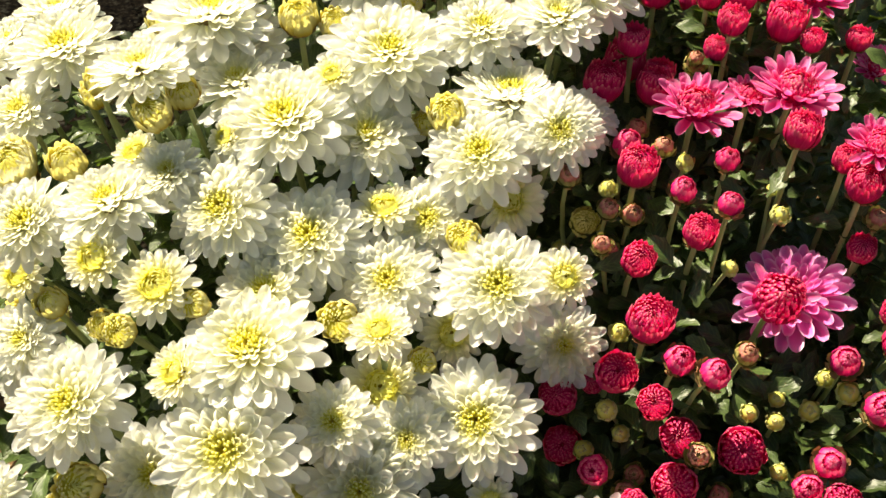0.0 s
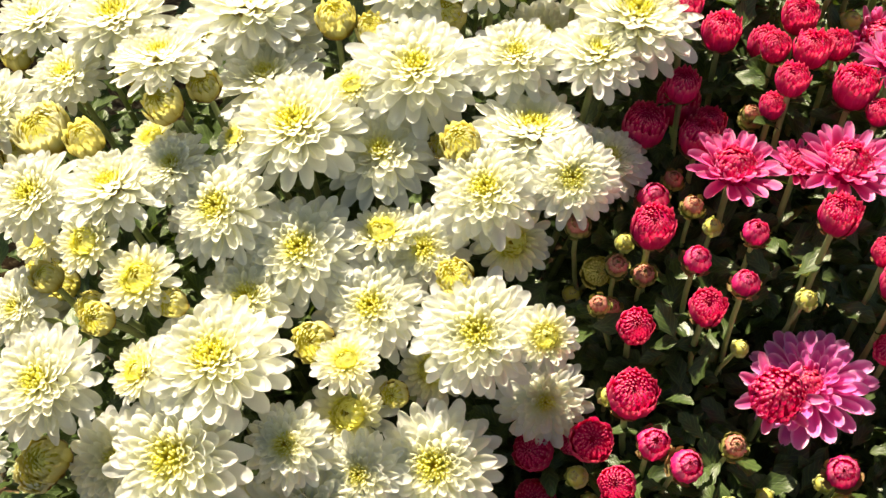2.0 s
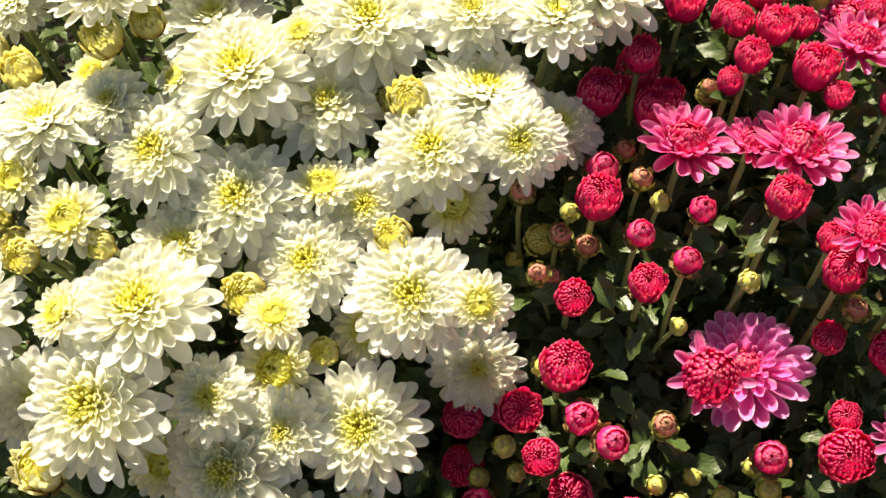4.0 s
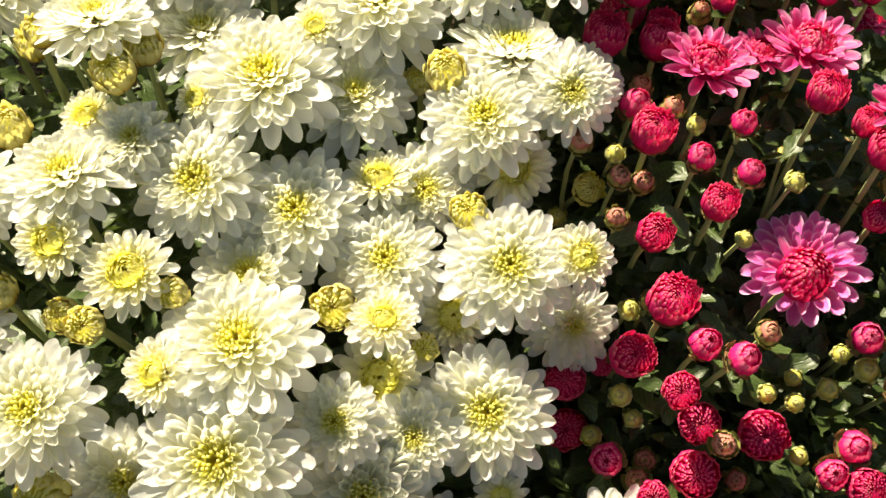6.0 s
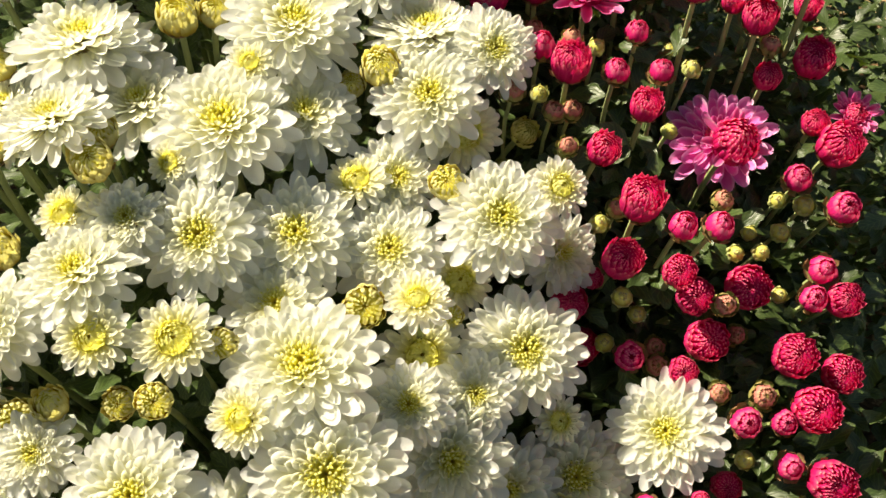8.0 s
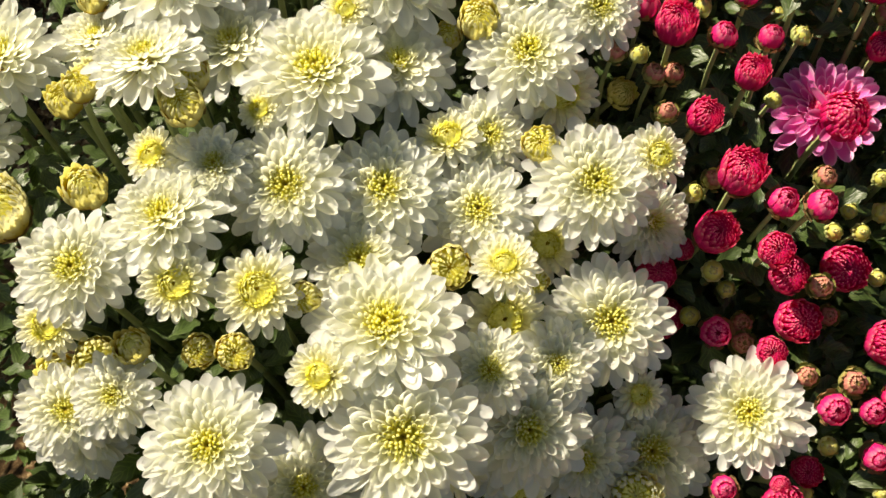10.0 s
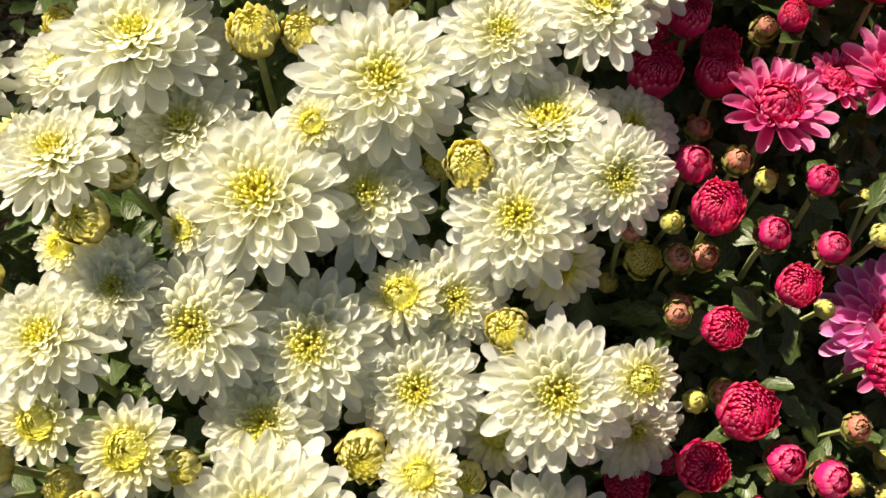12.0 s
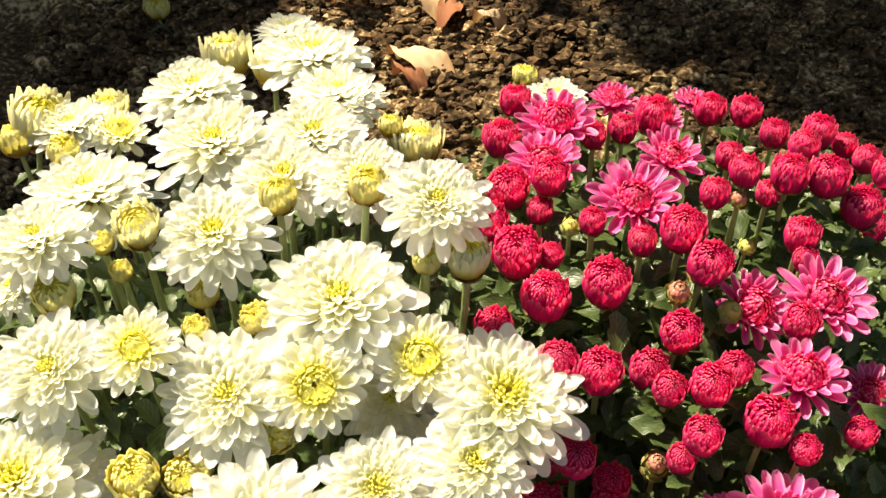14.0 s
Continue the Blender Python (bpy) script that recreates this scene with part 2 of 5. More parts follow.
def petal(sheet, length, width, start, height, rise, curl, cup, az=0.0, twist=0.0, wave=0.0, tone=1.0, spoon=0.0):
    """A strap petal that leaves the receptacle at radius start, rising by an angle that changes along it; spoon: degrees by which its tip turns up."""
    ca, sa = math.cos(az), math.sin(az)
    rad, z, last, rows = start, height, 0.0, []
    for s, w in zip(ALONG, BROAD):
        e = radians(rise + curl * s * s + spoon * max(0.0, (s - 0.5) / 0.5) ** 2)
        step = (s - last) * length
        last = s
        rad += step * math.cos(e)
        z += step * math.sin(e)
        half = 0.5 * width * w
        tw = radians(twist) * s
        row = []
        for a in ACROSS:
            y = a * half
            lift = (0.6 + 0.8 * s) * cup * half * (a * a - 0.35) + 0.07 * half * math.cos(7.8 * a) + wave * half * math.sin(7 * s + 2.5 * a)
            up = lift * math.cos(e) + y * math.sin(tw)
            r = rad - lift * math.sin(e) - (0.05 * length * (1 - abs(a)) if s == 1.0 and wave > 0.1 else 0)
            yy = y * math.cos(tw)
            row.append(((r * ca - yy * sa, r * sa + yy * ca, z + up), 0.5 + 0.5 * a, s * tone))
        rows.append(row)
    sheet.grid(rows)


def bend(a, b, c, s):
    q = 1 - s
    return (q * q * a[0] + 2 * q * s * b[0] + s * s * c[0], q * q * a[1] + 2 * q * s * b[1] + s * s * c[1])


def scale_ring(sheet, n, a, b, c, wide, tip=0.25, turn=0.0, jit=0.06, rows=6, bulge=0.05, rng=random, count=None):
    """n erect petals or bracts on a turned profile from a over b to c, each (radius, height)."""
    for i in range(count or n):
        az = turn + (i + rng.uniform(-0.18, 0.18)) * 2 * math.pi / n if count is None else turn
        k = 1 + rng.uniform(-jit, jit)
        dz = rng.uniform(-jit, jit)
        out = []
        for j in range(rows):
            s = j / (rows - 1)
            r, z = bend(a, (b[0] * k, b[1]), (c[0] * k, c[1] + dz), s)
            w = wide * (0.75 + 0.5 * s - 0.25 * s * s) if s < 0.75 else wide * (1.0 - (1.0 - tip) * ((s - 0.75) / 0.25) ** 1.6)
            half = math.pi / n * w * max(b[0], 0.12) / max(r, 0.12)
            half = min(half, 0.9)
            row = []
            for u in (-1.0, 0.0, 1.0):
                rr = r * (1 - bulge * u * u) if r > 0 else r
                row.append(((rr * math.cos(az + u * half), rr * math.sin(az + u * half), z), 0.5 + 0.5 * u, s))
            out.append(row)
        sheet.grid(out)


def quills(sheet, n, disc, low, high, length, thick, pit=4, rng=random, lean=62.0, flat=1.0):
    """Tubular florets in a spiral over a domed disc; the outer ones lean outwards, the inner ones close in."""
    for i in range(pit, n):
        q = math.sqrt(i / n)
        az = i * 2.39996 + rng.uniform(-0.2, 0.2)
        rad = disc * q * rng.uniform(0.94, 1.05)
        z = high + (low - high) * q * q
        e = radians(98.0 - lean * q + rng.uniform(-7, 7))
        ln_ = length * (0.55 + 0.45 * q) * rng.uniform(0.85, 1.12)
        rows = []
        for s, w in ((0.0, 0.7), (0.55, 0.85), (0.9, 1.0), (1.0, 0.55), (1.01, 0.05)):
            r = rad + s * ln_ * math.cos(e)
            zz = z + s * ln_ * math.sin(e)
            row = []
            for k in range(5):
                b = k * math.pi / 2
                dx, dy = math.cos(b) * thick * w * flat, math.sin(b) * thick * w
                rr = r - dx * math.sin(e)
                row.append(((rr * math.cos(az) - dy * math.sin(az), rr * math.sin(az) + dy * math.cos(az), zz + dx * math.cos(e)), k / 4, 0.35 + 0.6 * min(s, 1.0)))
            rows.append(row)
        sheet.grid(rows)


def turned(sheet, profile, n=12, tones=None):
    """A turned body; profile: (radius, height) from the bottom up; tones: where each ring lies on the colour scale."""
    rows = []
    for j, (r, z) in enumerate(profile):
        tone = tones[j] if tones else j / (len(profile) - 1)
        rows.append([((r * math.cos(2 * math.pi * k / n), r * math.sin(2 * math.pi * k / n), z), 0.5, tone) for k in range(n + 1)])
    sheet.grid(rows)


def tongues(sheet, rows, rng=random, low=0.0):
    """Rings of small incurved petal tips; rows: (count, radius, height of the tips, length, width, lean inwards in degrees)."""
    for count, rad, top, length, wide, lean in rows:
        t = rng.uniform(0, 6)
        for i in range(count):
            az = t + (i + rng.uniform(-0.28, 0.28)) * 2 * math.pi / count
            tip, k, ln_ = top + rng.uniform(-0.05, 0.06), rad * rng.uniform(0.95, 1.05), lean + rng.uniform(-9, 9)
            out = []
            for s, w in ((0.0, 0.8), (0.45, 1.0), (0.75, 0.95), (0.92, 0.66), (1.0, 0.22)):
                e = radians(ln_ * s * s)
                r, z = k + length * (0.5 - s) * math.sin(e), tip - length * (1 - s) * math.cos(e * 0.5)
                row = []
                for u in (-1.0, -0.4, 0.4, 1.0):
                    rr, y = r - 0.22 * wide * u * u, 0.5 * wide * w * u
                    row.append(((rr * math.cos(az) - y * math.sin(az), rr * math.sin(az) + y * math.cos(az), z), 0.5 + 0.5 * u, low + (1 - low) * s))
                out.append(row)
            sheet.grid(out)


def tube(points, r0, r1, sides=6):
    s = Sheet()
    rows = []
    for j, p in enumerate(points):
        a = points[max(j - 1, 0)]
        b = points[min(j + 1, len(points) - 1)]
        d = (b - a).normalized()
        x = d.orthogonal().normalized() if abs(d.y) > 0.99 else d.cross(Vector((0, 1, 0))).normalized()
        y = d.cross(x)
        q = j / (len(points) - 1)
        r = r0 + (r1 - r0) * q
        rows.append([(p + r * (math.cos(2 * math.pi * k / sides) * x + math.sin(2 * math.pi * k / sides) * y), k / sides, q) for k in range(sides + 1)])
    s.grid(rows)
    return s


def blade(sheet, m=None, lobes=2.6, depth=0.34, fold=0.25, droop=0.35, rng=random, n=13, cols=(-1.0, -0.5, 0.0, 0.5, 1.0)):
    """A lobed chrysanthemum leaf of unit length, folded along its rib, with a short stalk."""
    rows = []
    ph = rng.uniform(0, 0.2)
    for j in range(n):
        s = j / (n - 1)
        body = max(0.0, math.sin(math.pi * min(1.0, max(0.0, (s - 0.12) / 0.88)) ** 0.85)) ** 0.75
        saw = 1 - depth * (0.5 + 0.5 * math.cos(2 * math.pi * (lobes * (s + ph)))) * (0.35 + 0.65 * s)
        half = 0.03 + 0.23 * body * saw
        y0 = s - 0.06 * s * s
        z0 = 0.10 * s - droop * s * s * 0.55
        row = []
        for u in cols:
            fwd = 0.10 * abs(u) * body
            p = Vector((u * half, y0 + fwd, z0 + fold * half * abs(u) ** 1.3 + 0.02 * math.sin(9 * s + 3 * u) * body))
            row.append((m @ p if m else p, 0.5 + 0.5 * u, s))
        rows.append(row)
    sheet.grid(rows)


def part(name, mesh, parent, m=None, label=""):
    ob = new(name, mesh)
    ob.parent = parent
    if m is not None:
        ob.matrix_basis = m
    if label:
        ob["label"] = label
    if name in ("heart", "disc", "corolla", "calyx"):
        ob["kind"] = "stuff"
    return ob


# ---- shared pieces of flowers, in units of a flower's radius ----
rng = random.Random(11)


def petal_set(tag, material, length, width, start, height, rise, curl, cup, spoon, count=6, wave=0.06):
    made = []
    for _ in range(count):
        s = Sheet()
        petal(s, length * rng.uniform(0.93, 1.05), width * rng.uniform(0.90, 1.10), start, height, rise + rng.uniform(-3, 3), curl + rng.uniform(-9, 9), cup * rng.uniform(0.6, 1.4), 0.0, rng.uniform(-16, 16), wave * rng.uniform(0.4, 1.6), 1.0, spoon * rng.uniform(0.3, 1.5))
        made.append(s.mesh(tag, material))
    return made


W_RINGS = [
    (18, petal_set("petal", WHITE, 0.96, 0.235, 0.10, -0.15, -3, -15, 0.24, 16), 6),
    (17, petal_set("petal", WHITE, 0.86, 0.225, 0.10, -0.11, 4, -12, 0.30, 22), 6),
    (15, petal_set("petal", WHITE, 0.75, 0.210, 0.09, -0.08, 10, -9, 0.36, 28), 6),
    (13, petal_set("petal", WHITE, 0.64, 0.195, 0.09, -0.05, 15, -6, 0.40, 32), 6),
]
S_RINGS = [
    (15, petal_set("petal", WHITE, 0.84, 0.255, 0.16, -0.14, 2, -14, 0.36, 18), 7),
    (14, petal_set("petal", CREAM, 0.72, 0.220, 0.16, -0.08, 13, -10, 0.50, 26), 7),
]
P_RINGS = [
    (15, petal_set("petal", PINK, 0.92, 0.255, 0.14, -0.16, 20, -14, 0.50, 18, 6, 0.12), 10),
    (13, petal_set("petal", PINK, 0.80, 0.225, 0.14, -0.08, 34, -8, 0.60, 22, 6, 0.12), 10),
]
M_RINGS = [
    (15, petal_set("petal", MAUVE, 0.90, 0.25, 0.12, -0.14, 4, -10, 0.50, 18, 6, 0.12), 8),
    (15, petal_set("petal", MAUVE, 0.80, 0.23, 0.12, -0.08, 14, -8, 0.58, 24, 6, 0.12), 8),
]


def heart_of(material, inner_material, rows, n, disc, low, high, length, thick, pit, inner=0.45, tone=0.46):
    """Inner petals and florets of a flower, each joined into one mesh."""
    s = Sheet()
    for count, ln_, wd, z, rise, curl in rows:
        t = rng.uniform(0, 6)
        for i in range(count):
            petal(s, ln_ * rng.uniform(0.88, 1.1), wd * rng.uniform(0.85, 1.1), disc * inner, z, rise + rng.uniform(-7, 7), curl + rng.uniform(-8, 8), 0.6, t + (i + rng.uniform(-0.25, 0.25)) * 2 * math.pi / count, rng.uniform(-16, 16), 0.05, min(1.0, ln_ / tone), rng.uniform(18, 44))
    q = Sheet()
    quills(q, n, disc, low, high, length, thick, pit, rng)
    turned(q, [(disc * 0.9, low - 0.2), (disc * 0.95, low + 0.1 * length), (disc * 0.6, (low + high) / 2 + 0.22 * length), (disc * 0.3, high + 0.12 * length), (0.01, high - (0.5 if pit > 2 else -0.2) * length)], 10, (0.4, 0.45, 0.4, 0.2, 0.0))
    return s.mesh("heart", inner_material), q.mesh("disc", material)


W_ROWS = [(17, 0.82, 0.205, -0.10, 5, -12), (16, 0.66, 0.185, -0.05, 14, -6), (14, 0.54, 0.195, -0.03, 20, -2), (14, 0.45, 0.165, -0.01, 24, 0), (14, 0.36, 0.130, 0.0, 29, 4), (13, 0.275, 0.100, 0.015, 36, 10), (12, 0.20, 0.075, 0.03, 44, 18)]
W_HEARTS = [heart_of(FLORET, HEART, W_ROWS, n, disc, 0.05, 0.09, 0.12, 0.022, pit, 0.58) for n, disc, pit in ((72, 0.20, 5), (62, 0.19, 7), (50, 0.16, 4), (40, 0.13, 3), (56, 0.17, 5))]
W_FAR = [heart_of(FLORET, HEART, W_ROWS, n, disc, 0.05, 0.08, 0.10, 0.020, pit, 0.7, 0.30) for n, disc, pit in ((34, 0.10, 2), (40, 0.12, 3), (28, 0.09, 2))]


def dome_heart(material, inner_material, rows, wide, tall, open_by):
    """Inner petals round a dense dome of incurved crimson florets."""
    s = Sheet()
    for count, ln_, wd, z, rise, curl in rows:
        t = rng.uniform(0, 6)
        for i in range(count):
            petal(s, ln_ * rng.uniform(0.88, 1.1), wd * rng.uniform(0.85, 1.1), wide * 0.6, z, rise + rng.uniform(-8, 8), curl + rng.uniform(-8, 8), 0.6, t + (i + rng.uniform(-0.3, 0.3)) * 2 * math.pi / count, rng.uniform(-16, 16), 0.08, 1.0, rng.uniform(10, 40))
    q = Sheet()
    tongues(q, [(max(5, int(21 * k)), wide * k, tall - 0.30 * tall * k * k - (open_by * (1 - k) if k < 0.5 else 0), 0.30, 0.105, lean) for k, lean in ((1.0, 18), (0.88, 26), (0.75, 34), (0.62, 40), (0.48, 46), (0.34, 50), (0.20, 50))], rng)
    turned(q, [(wide * 0.95, -0.1), (wide * 0.9, tall * 0.35), (wide * 0.5, tall * 0.62), (wide * 0.2, tall * 0.62 - open_by), (0.01, tall * 0.55 - open_by)], 12, (0.3, 0.3, 0.25, 0.1, 0.0))
    return s.mesh("heart", inner_material), q.mesh("disc", material)


def bowl_heart(wide, pit):
    """The broad centre of an opening cream flower: rings of incurved florets about a small pit."""
    s = Sheet()
    for count, ln_, wd, z, rise, curl in [(16, 0.60, 0.19, -0.05, 18, -2), (15, 0.48, 0.17, -0.03, 24, 0), (16, 0.36, 0.12, 0.0, 32, 6)]:
        t = rng.uniform(0, 6)
        for i in range(count):
            petal(s, ln_ * rng.uniform(0.88, 1.1), wd * rng.uniform(0.85, 1.1), wide * 0.7, z, rise + rng.uniform(-7, 7), curl + rng.uniform(-8, 8), 0.6, t + (i + rng.uniform(-0.25, 0.25)) * 2 * math.pi / count, rng.uniform(-16, 16), 0.05, min(1.0, ln_ / 0.6), rng.uniform(18, 44))
    q = Sheet()
    tongues(q, [(max(6, int(28 * k)), wide * k + 0.02, 0.24 - 0.05 * (1 - k) - (0.05 if k < 0.4 else 0), 0.24, 0.085, lean) for k, lean in ((1.0, 6), (0.87, 16), (0.74, 26), (0.62, 34), (0.50, 42), (0.38, 48), (0.27, 50)) if k > pit], rng, 0.4)
    turned(q, [(wide * 0.98, -0.2), (wide * 0.95, 0.05), (wide * 0.6, 0.11), (wide * (pit + 0.08), 0.10), (0.01, 0.0)], 12, (0.4, 0.5, 0.45, 0.3, 0.0))
    return s.mesh("heart", CREAM), q.mesh("disc", FLORET)


S_HEARTS = [bowl_heart(wide, pit) for wide, pit in ((0.31, 0.35), (0.34, 0.35), (0.28, 0.25))]
P_HEARTS = [dome_heart(CRIMSON, PINK, [(12, 0.46, 0.17, -0.02, 38, 6), (12, 0.36, 0.14, 0.02, 52, 10)], wide, tall, open_by) for wide, tall, open_by in ((0.42, 0.44, 0.05), (0.38, 0.42, 0.12), (0.46, 0.48, 0.02))]
K_HEARTS = [dome_heart(CRIMSON, CRIMSON, [(13, 0.34, 0.14, 0.0, 50, 10)], 0.52, 0.46, 0.0) for _ in range(2)]
M_HEARTS = [dome_heart(CRIMSON, MAUVE, [(16, 0.58, 0.19, -0.02, 22, 2), (15, 0.44, 0.15, 0.02, 34, 8), (14, 0.32, 0.11, 0.04, 46, 12)], 0.26, 0.26, 0.04) for _ in range(2)]


def calyx_mesh(material, top, depth, n=14):
    s = Sheet()
    turned(s, [(0.04, -depth), (top * 0.7, -depth * 0.85), (top, -depth * 0.3), (top * 0.9, 0.0)], 12)
    scale_ring(s, n, (0.05, -depth - 0.01), (top * 1.15, -depth * 0.9), (top * 1.12, 0.06), 0.9, 0.2, 0, 0.08, 5, 0.0, rng)
    return s.mesh("calyx", material)


CALYX = calyx_mesh(BRACT, 0.34, 0.30)


def bud_meshes(kind, variant):
    """Petals and calyx of a bud about its middle; radius 1. Variants differ in how far the mouth has opened."""
    s, c = Sheet(), Sheet()
    d = Sheet()
    wide = (0.0, 0.5, 0.8, 1.0)[variant]
    if kind == "white":
        m = 0.60 + 0.20 * wide
        scale_ring(s, 14, (0.50, -0.75), (1.10, -0.40), (m + 0.14, 0.62), 1.10, 0.25, 0.2, 0.11, 8, 0.06, rng)
        tongues(s, [(15, m + 0.06, 0.66, 0.6, 0.22, 34), (14, m - 0.06, 0.67, 0.5, 0.19, 44)], rng, 0.68)
        tongues(d, [(15, m - 0.16, 0.64, 0.4, 0.14, 50), (12, m - 0.31, 0.58, 0.4, 0.12, 52), (9, m - 0.42, 0.53, 0.4, 0.11, 50), (6, max(0.1, m - 0.53), 0.48, 0.4, 0.10, 50)], rng, 0.4)
        turned(d, [(0.80, -0.2), (m, 0.44), (m * 0.5, 0.44), (m * 0.2, 0.38), (0.02, 0.26)], 12, (0.4, 0.4, 0.35, 0.2, 0.0))
        turned(c, [(0.02, -0.90), (0.4, -0.88), (0.60, -0.76), (0.5, -0.5)], 12)
        scale_ring(c, 13, (0.1, -0.92), (0.86, -0.92), (0.88, -0.46), 0.85, 0.12, 0, 0.10, 5, 0.0, rng)
    elif kind == "cup":
        scale_ring(s, 15, (0.35, -0.8), (0.90, -0.5), (0.94, 0.46), 1.2, 0.3, 0.2, 0.09, 7, 0.08, rng)
        tongues(s, [(17, 0.84, 0.50, 0.8, 0.26, 14), (16, 0.70, 0.48, 0.7, 0.22, 24)], rng, 0.68)
        tongues(d, [(16, 0.54, 0.42, 0.5, 0.16, 40), (14, 0.43, 0.40, 0.4, 0.14, 46), (11, 0.32, 0.36, 0.4, 0.12, 50), (8, 0.20, 0.32, 0.4, 0.11, 50)], rng, 0.4)
        turned(d, [(0.80, -0.2), (0.70, 0.20), (0.36, 0.24), (0.14, 0.18), (0.02, 0.06)], 12, (0.4, 0.4, 0.35, 0.15, 0.0))
        turned(c, [(0.02, -1.12), (0.35, -1.08), (0.60, -0.92), (0.45, -0.75)], 12)
        scale_ring(c, 13, (0.1, -1.13), (0.80, -1.13), (0.80, -0.70), 0.85, 0.15, 0, 0.10, 5, 0.0, rng)
    elif kind == "lime":
        scale_ring(s, 17, (0.35, -0.4), (1.0, -0.2), (0.76, 0.46), 0.95, 0.4, 0.2, 0.05, 6, 0.05, rng)
        tongues(d, [(20, 0.72, 0.48, 0.4, 0.17, 40), (18, 0.56, 0.48, 0.4, 0.15, 46), (14, 0.41, 0.44, 0.4, 0.14, 50), (10, 0.27, 0.40, 0.4, 0.12, 50)], rng, 0.4)
        turned(d, [(0.80, -0.1), (0.70, 0.24), (0.40, 0.24), (0.02, 0.14)], 12, (0.4, 0.4, 0.2, 0.0))
        turned(c, [(0.02, -0.76), (0.4, -0.72), (0.72, -0.5), (0.6, -0.3)], 12)
        scale_ring(c, 13, (0.1, -0.78), (1.0, -0.75), (1.02, -0.1), 0.9, 0.15, 0, 0.1, 5, 0.0, rng)
    elif kind == "half":
        m = 0.82 + 0.08 * wide
        scale_ring(s, 16, (0.66, -0.98), (1.18, -0.42), (m + 0.12, 0.56), 1.15, 0.18, 0, 0.08, 8, 0.05, rng)
        scale_ring(s, 16, (0.60, -0.86), (1.08, -0.30), (m + 0.08, 0.72), 1.05, 0.18, 0.2, 0.11, 8, 0.06, rng)
        h = 0.76 - 0.02 * wide
        fall = 0.02 + 0.06 * wide
        tongues(s, [(20, m, h, 0.6, 0.15, 26), (19, m - 0.11, h + 0.05 - fall * 0.4, 0.5, 0.13, 38), (17, m - 0.22, h + 0.08 - fall * 1.1, 0.45, 0.125, 46), (15, m - 0.34, h + 0.09 - fall * 2, 0.4, 0.12, 50), (12, m - 0.46, h + 0.08 - fall * 3, 0.4, 0.11, 52), (8, max(0.10, m - 0.60), h + 0.05 - fall * 3.8, 0.4, 0.10, 50)], rng)
        turned(s, [(0.84, -0.3), (m - 0.05, 0.38), (0.45, 0.50), (0.20, 0.48 - 0.12 * wide), (0.02, 0.42 - 0.22 * wide)], 12, (0.3, 0.3, 0.25, 0.15, 0.05))
        turned(c, [(0.02, -1.04), (0.40, -1.00), (0.70, -0.84), (0.5, -0.5)], 12)
        scale_ring(c, 14, (0.1, -1.06), (0.94, -1.06), (0.93, -0.62), 0.85, 0.15, 0, 0.10, 5, 0.0, rng)
    elif kind == "tight":
        m = 0.34 + 0.14 * wide
        scale_ring(s, 13, (0.5, -0.8), (1.32, -0.40), (m + 0.22, 0.56), 1.05, 0.3, 0, 0.09, 8, 0.08, rng)
        tongues(s, [(12, m + 0.16, 0.62, 0.7, 0.26, 46), (11, m + 0.05, 0.66, 0.6, 0.22, 52), (9, m - 0.06, 0.62, 0.5, 0.18, 54), (7, max(0.12, m - 0.17), 0.56, 0.4, 0.14, 50)], rng)
        turned(s, [(0.86, -0.3), (m + 0.20, 0.26), (m * 0.6, 0.34), (0.02, 0.20)], 12, (0.3, 0.2, 0.1, 0.0))
        turned(c, [(0.02, -0.92), (0.5, -0.84), (0.85, -0.52), (0.7, -0.2)], 12)
        scale_ring(c, 12, (0.1, -0.94), (1.10, -0.92), (1.00, -0.10), 0.80, 0.1, 0, 0.18, 6, 0.0, rng)
        scale_ring(c, 10, (0.1, -0.95), (1.10, -0.94), (1.06, -0.40), 0.80, 0.1, 0.3, 0.18, 6, 0.0, rng)
    elif kind == "bract":
        m = 0.26 + 0.12 * wide
        scale_ring(s, 12, (0.5, -0.5), (1.18, -0.05), (m + 0.20, 0.56), 1.0, 0.35, 0, 0.09, 7, 0.14, rng)
        tongues(s, [(11, m + 0.14, 0.62, 0.6, 0.22, 48), (9, m, 0.62, 0.5, 0.18, 52)], rng)
        turned(s, [(0.80, -0.2), (m + 0.14, 0.34), (m * 0.5, 0.44), (0.02, 0.38)], 12, (0.1, 0.05, 0.0, 0.0))
        turned(c, [(0.02, -0.92), (0.5, -0.84), (0.88, -0.40), (0.8, 0.0)], 12)
        scale_ring(c, 11, (0.1, -0.94), (1.28, -0.75), (0.84, 0.30), 0.80, 0.1, 0, 0.16, 6, 0.0, rng)
        scale_ring(c, 9, (0.1, -0.95), (1.24, -0.85), (1.04, -0.25), 0.8, 0.1, 0.3, 0.14, 6, 0.0, rng)
    else:
        turned(s, [(0.80, -0.1), (0.60, 0.36), (0.30, 0.56), (0.02, 0.58)], 10, (0.3, 0.5, 0.7, 0.9))
        tongues(s, [(7, 0.22, 0.68, 0.4, 0.20, 60), (5, 0.12, 0.68, 0.3, 0.14, 60)], rng)
        turned(c, [(0.02, -0.92), (0.5, -0.84), (0.86, -0.40), (0.8, 0.1)], 12)
        scale_ring(c, 9, (0.1, -0.94), (1.26, -0.60), (0.26, 0.72), 0.82, 0.12, 0, 0.10, 8, 0.18, rng)
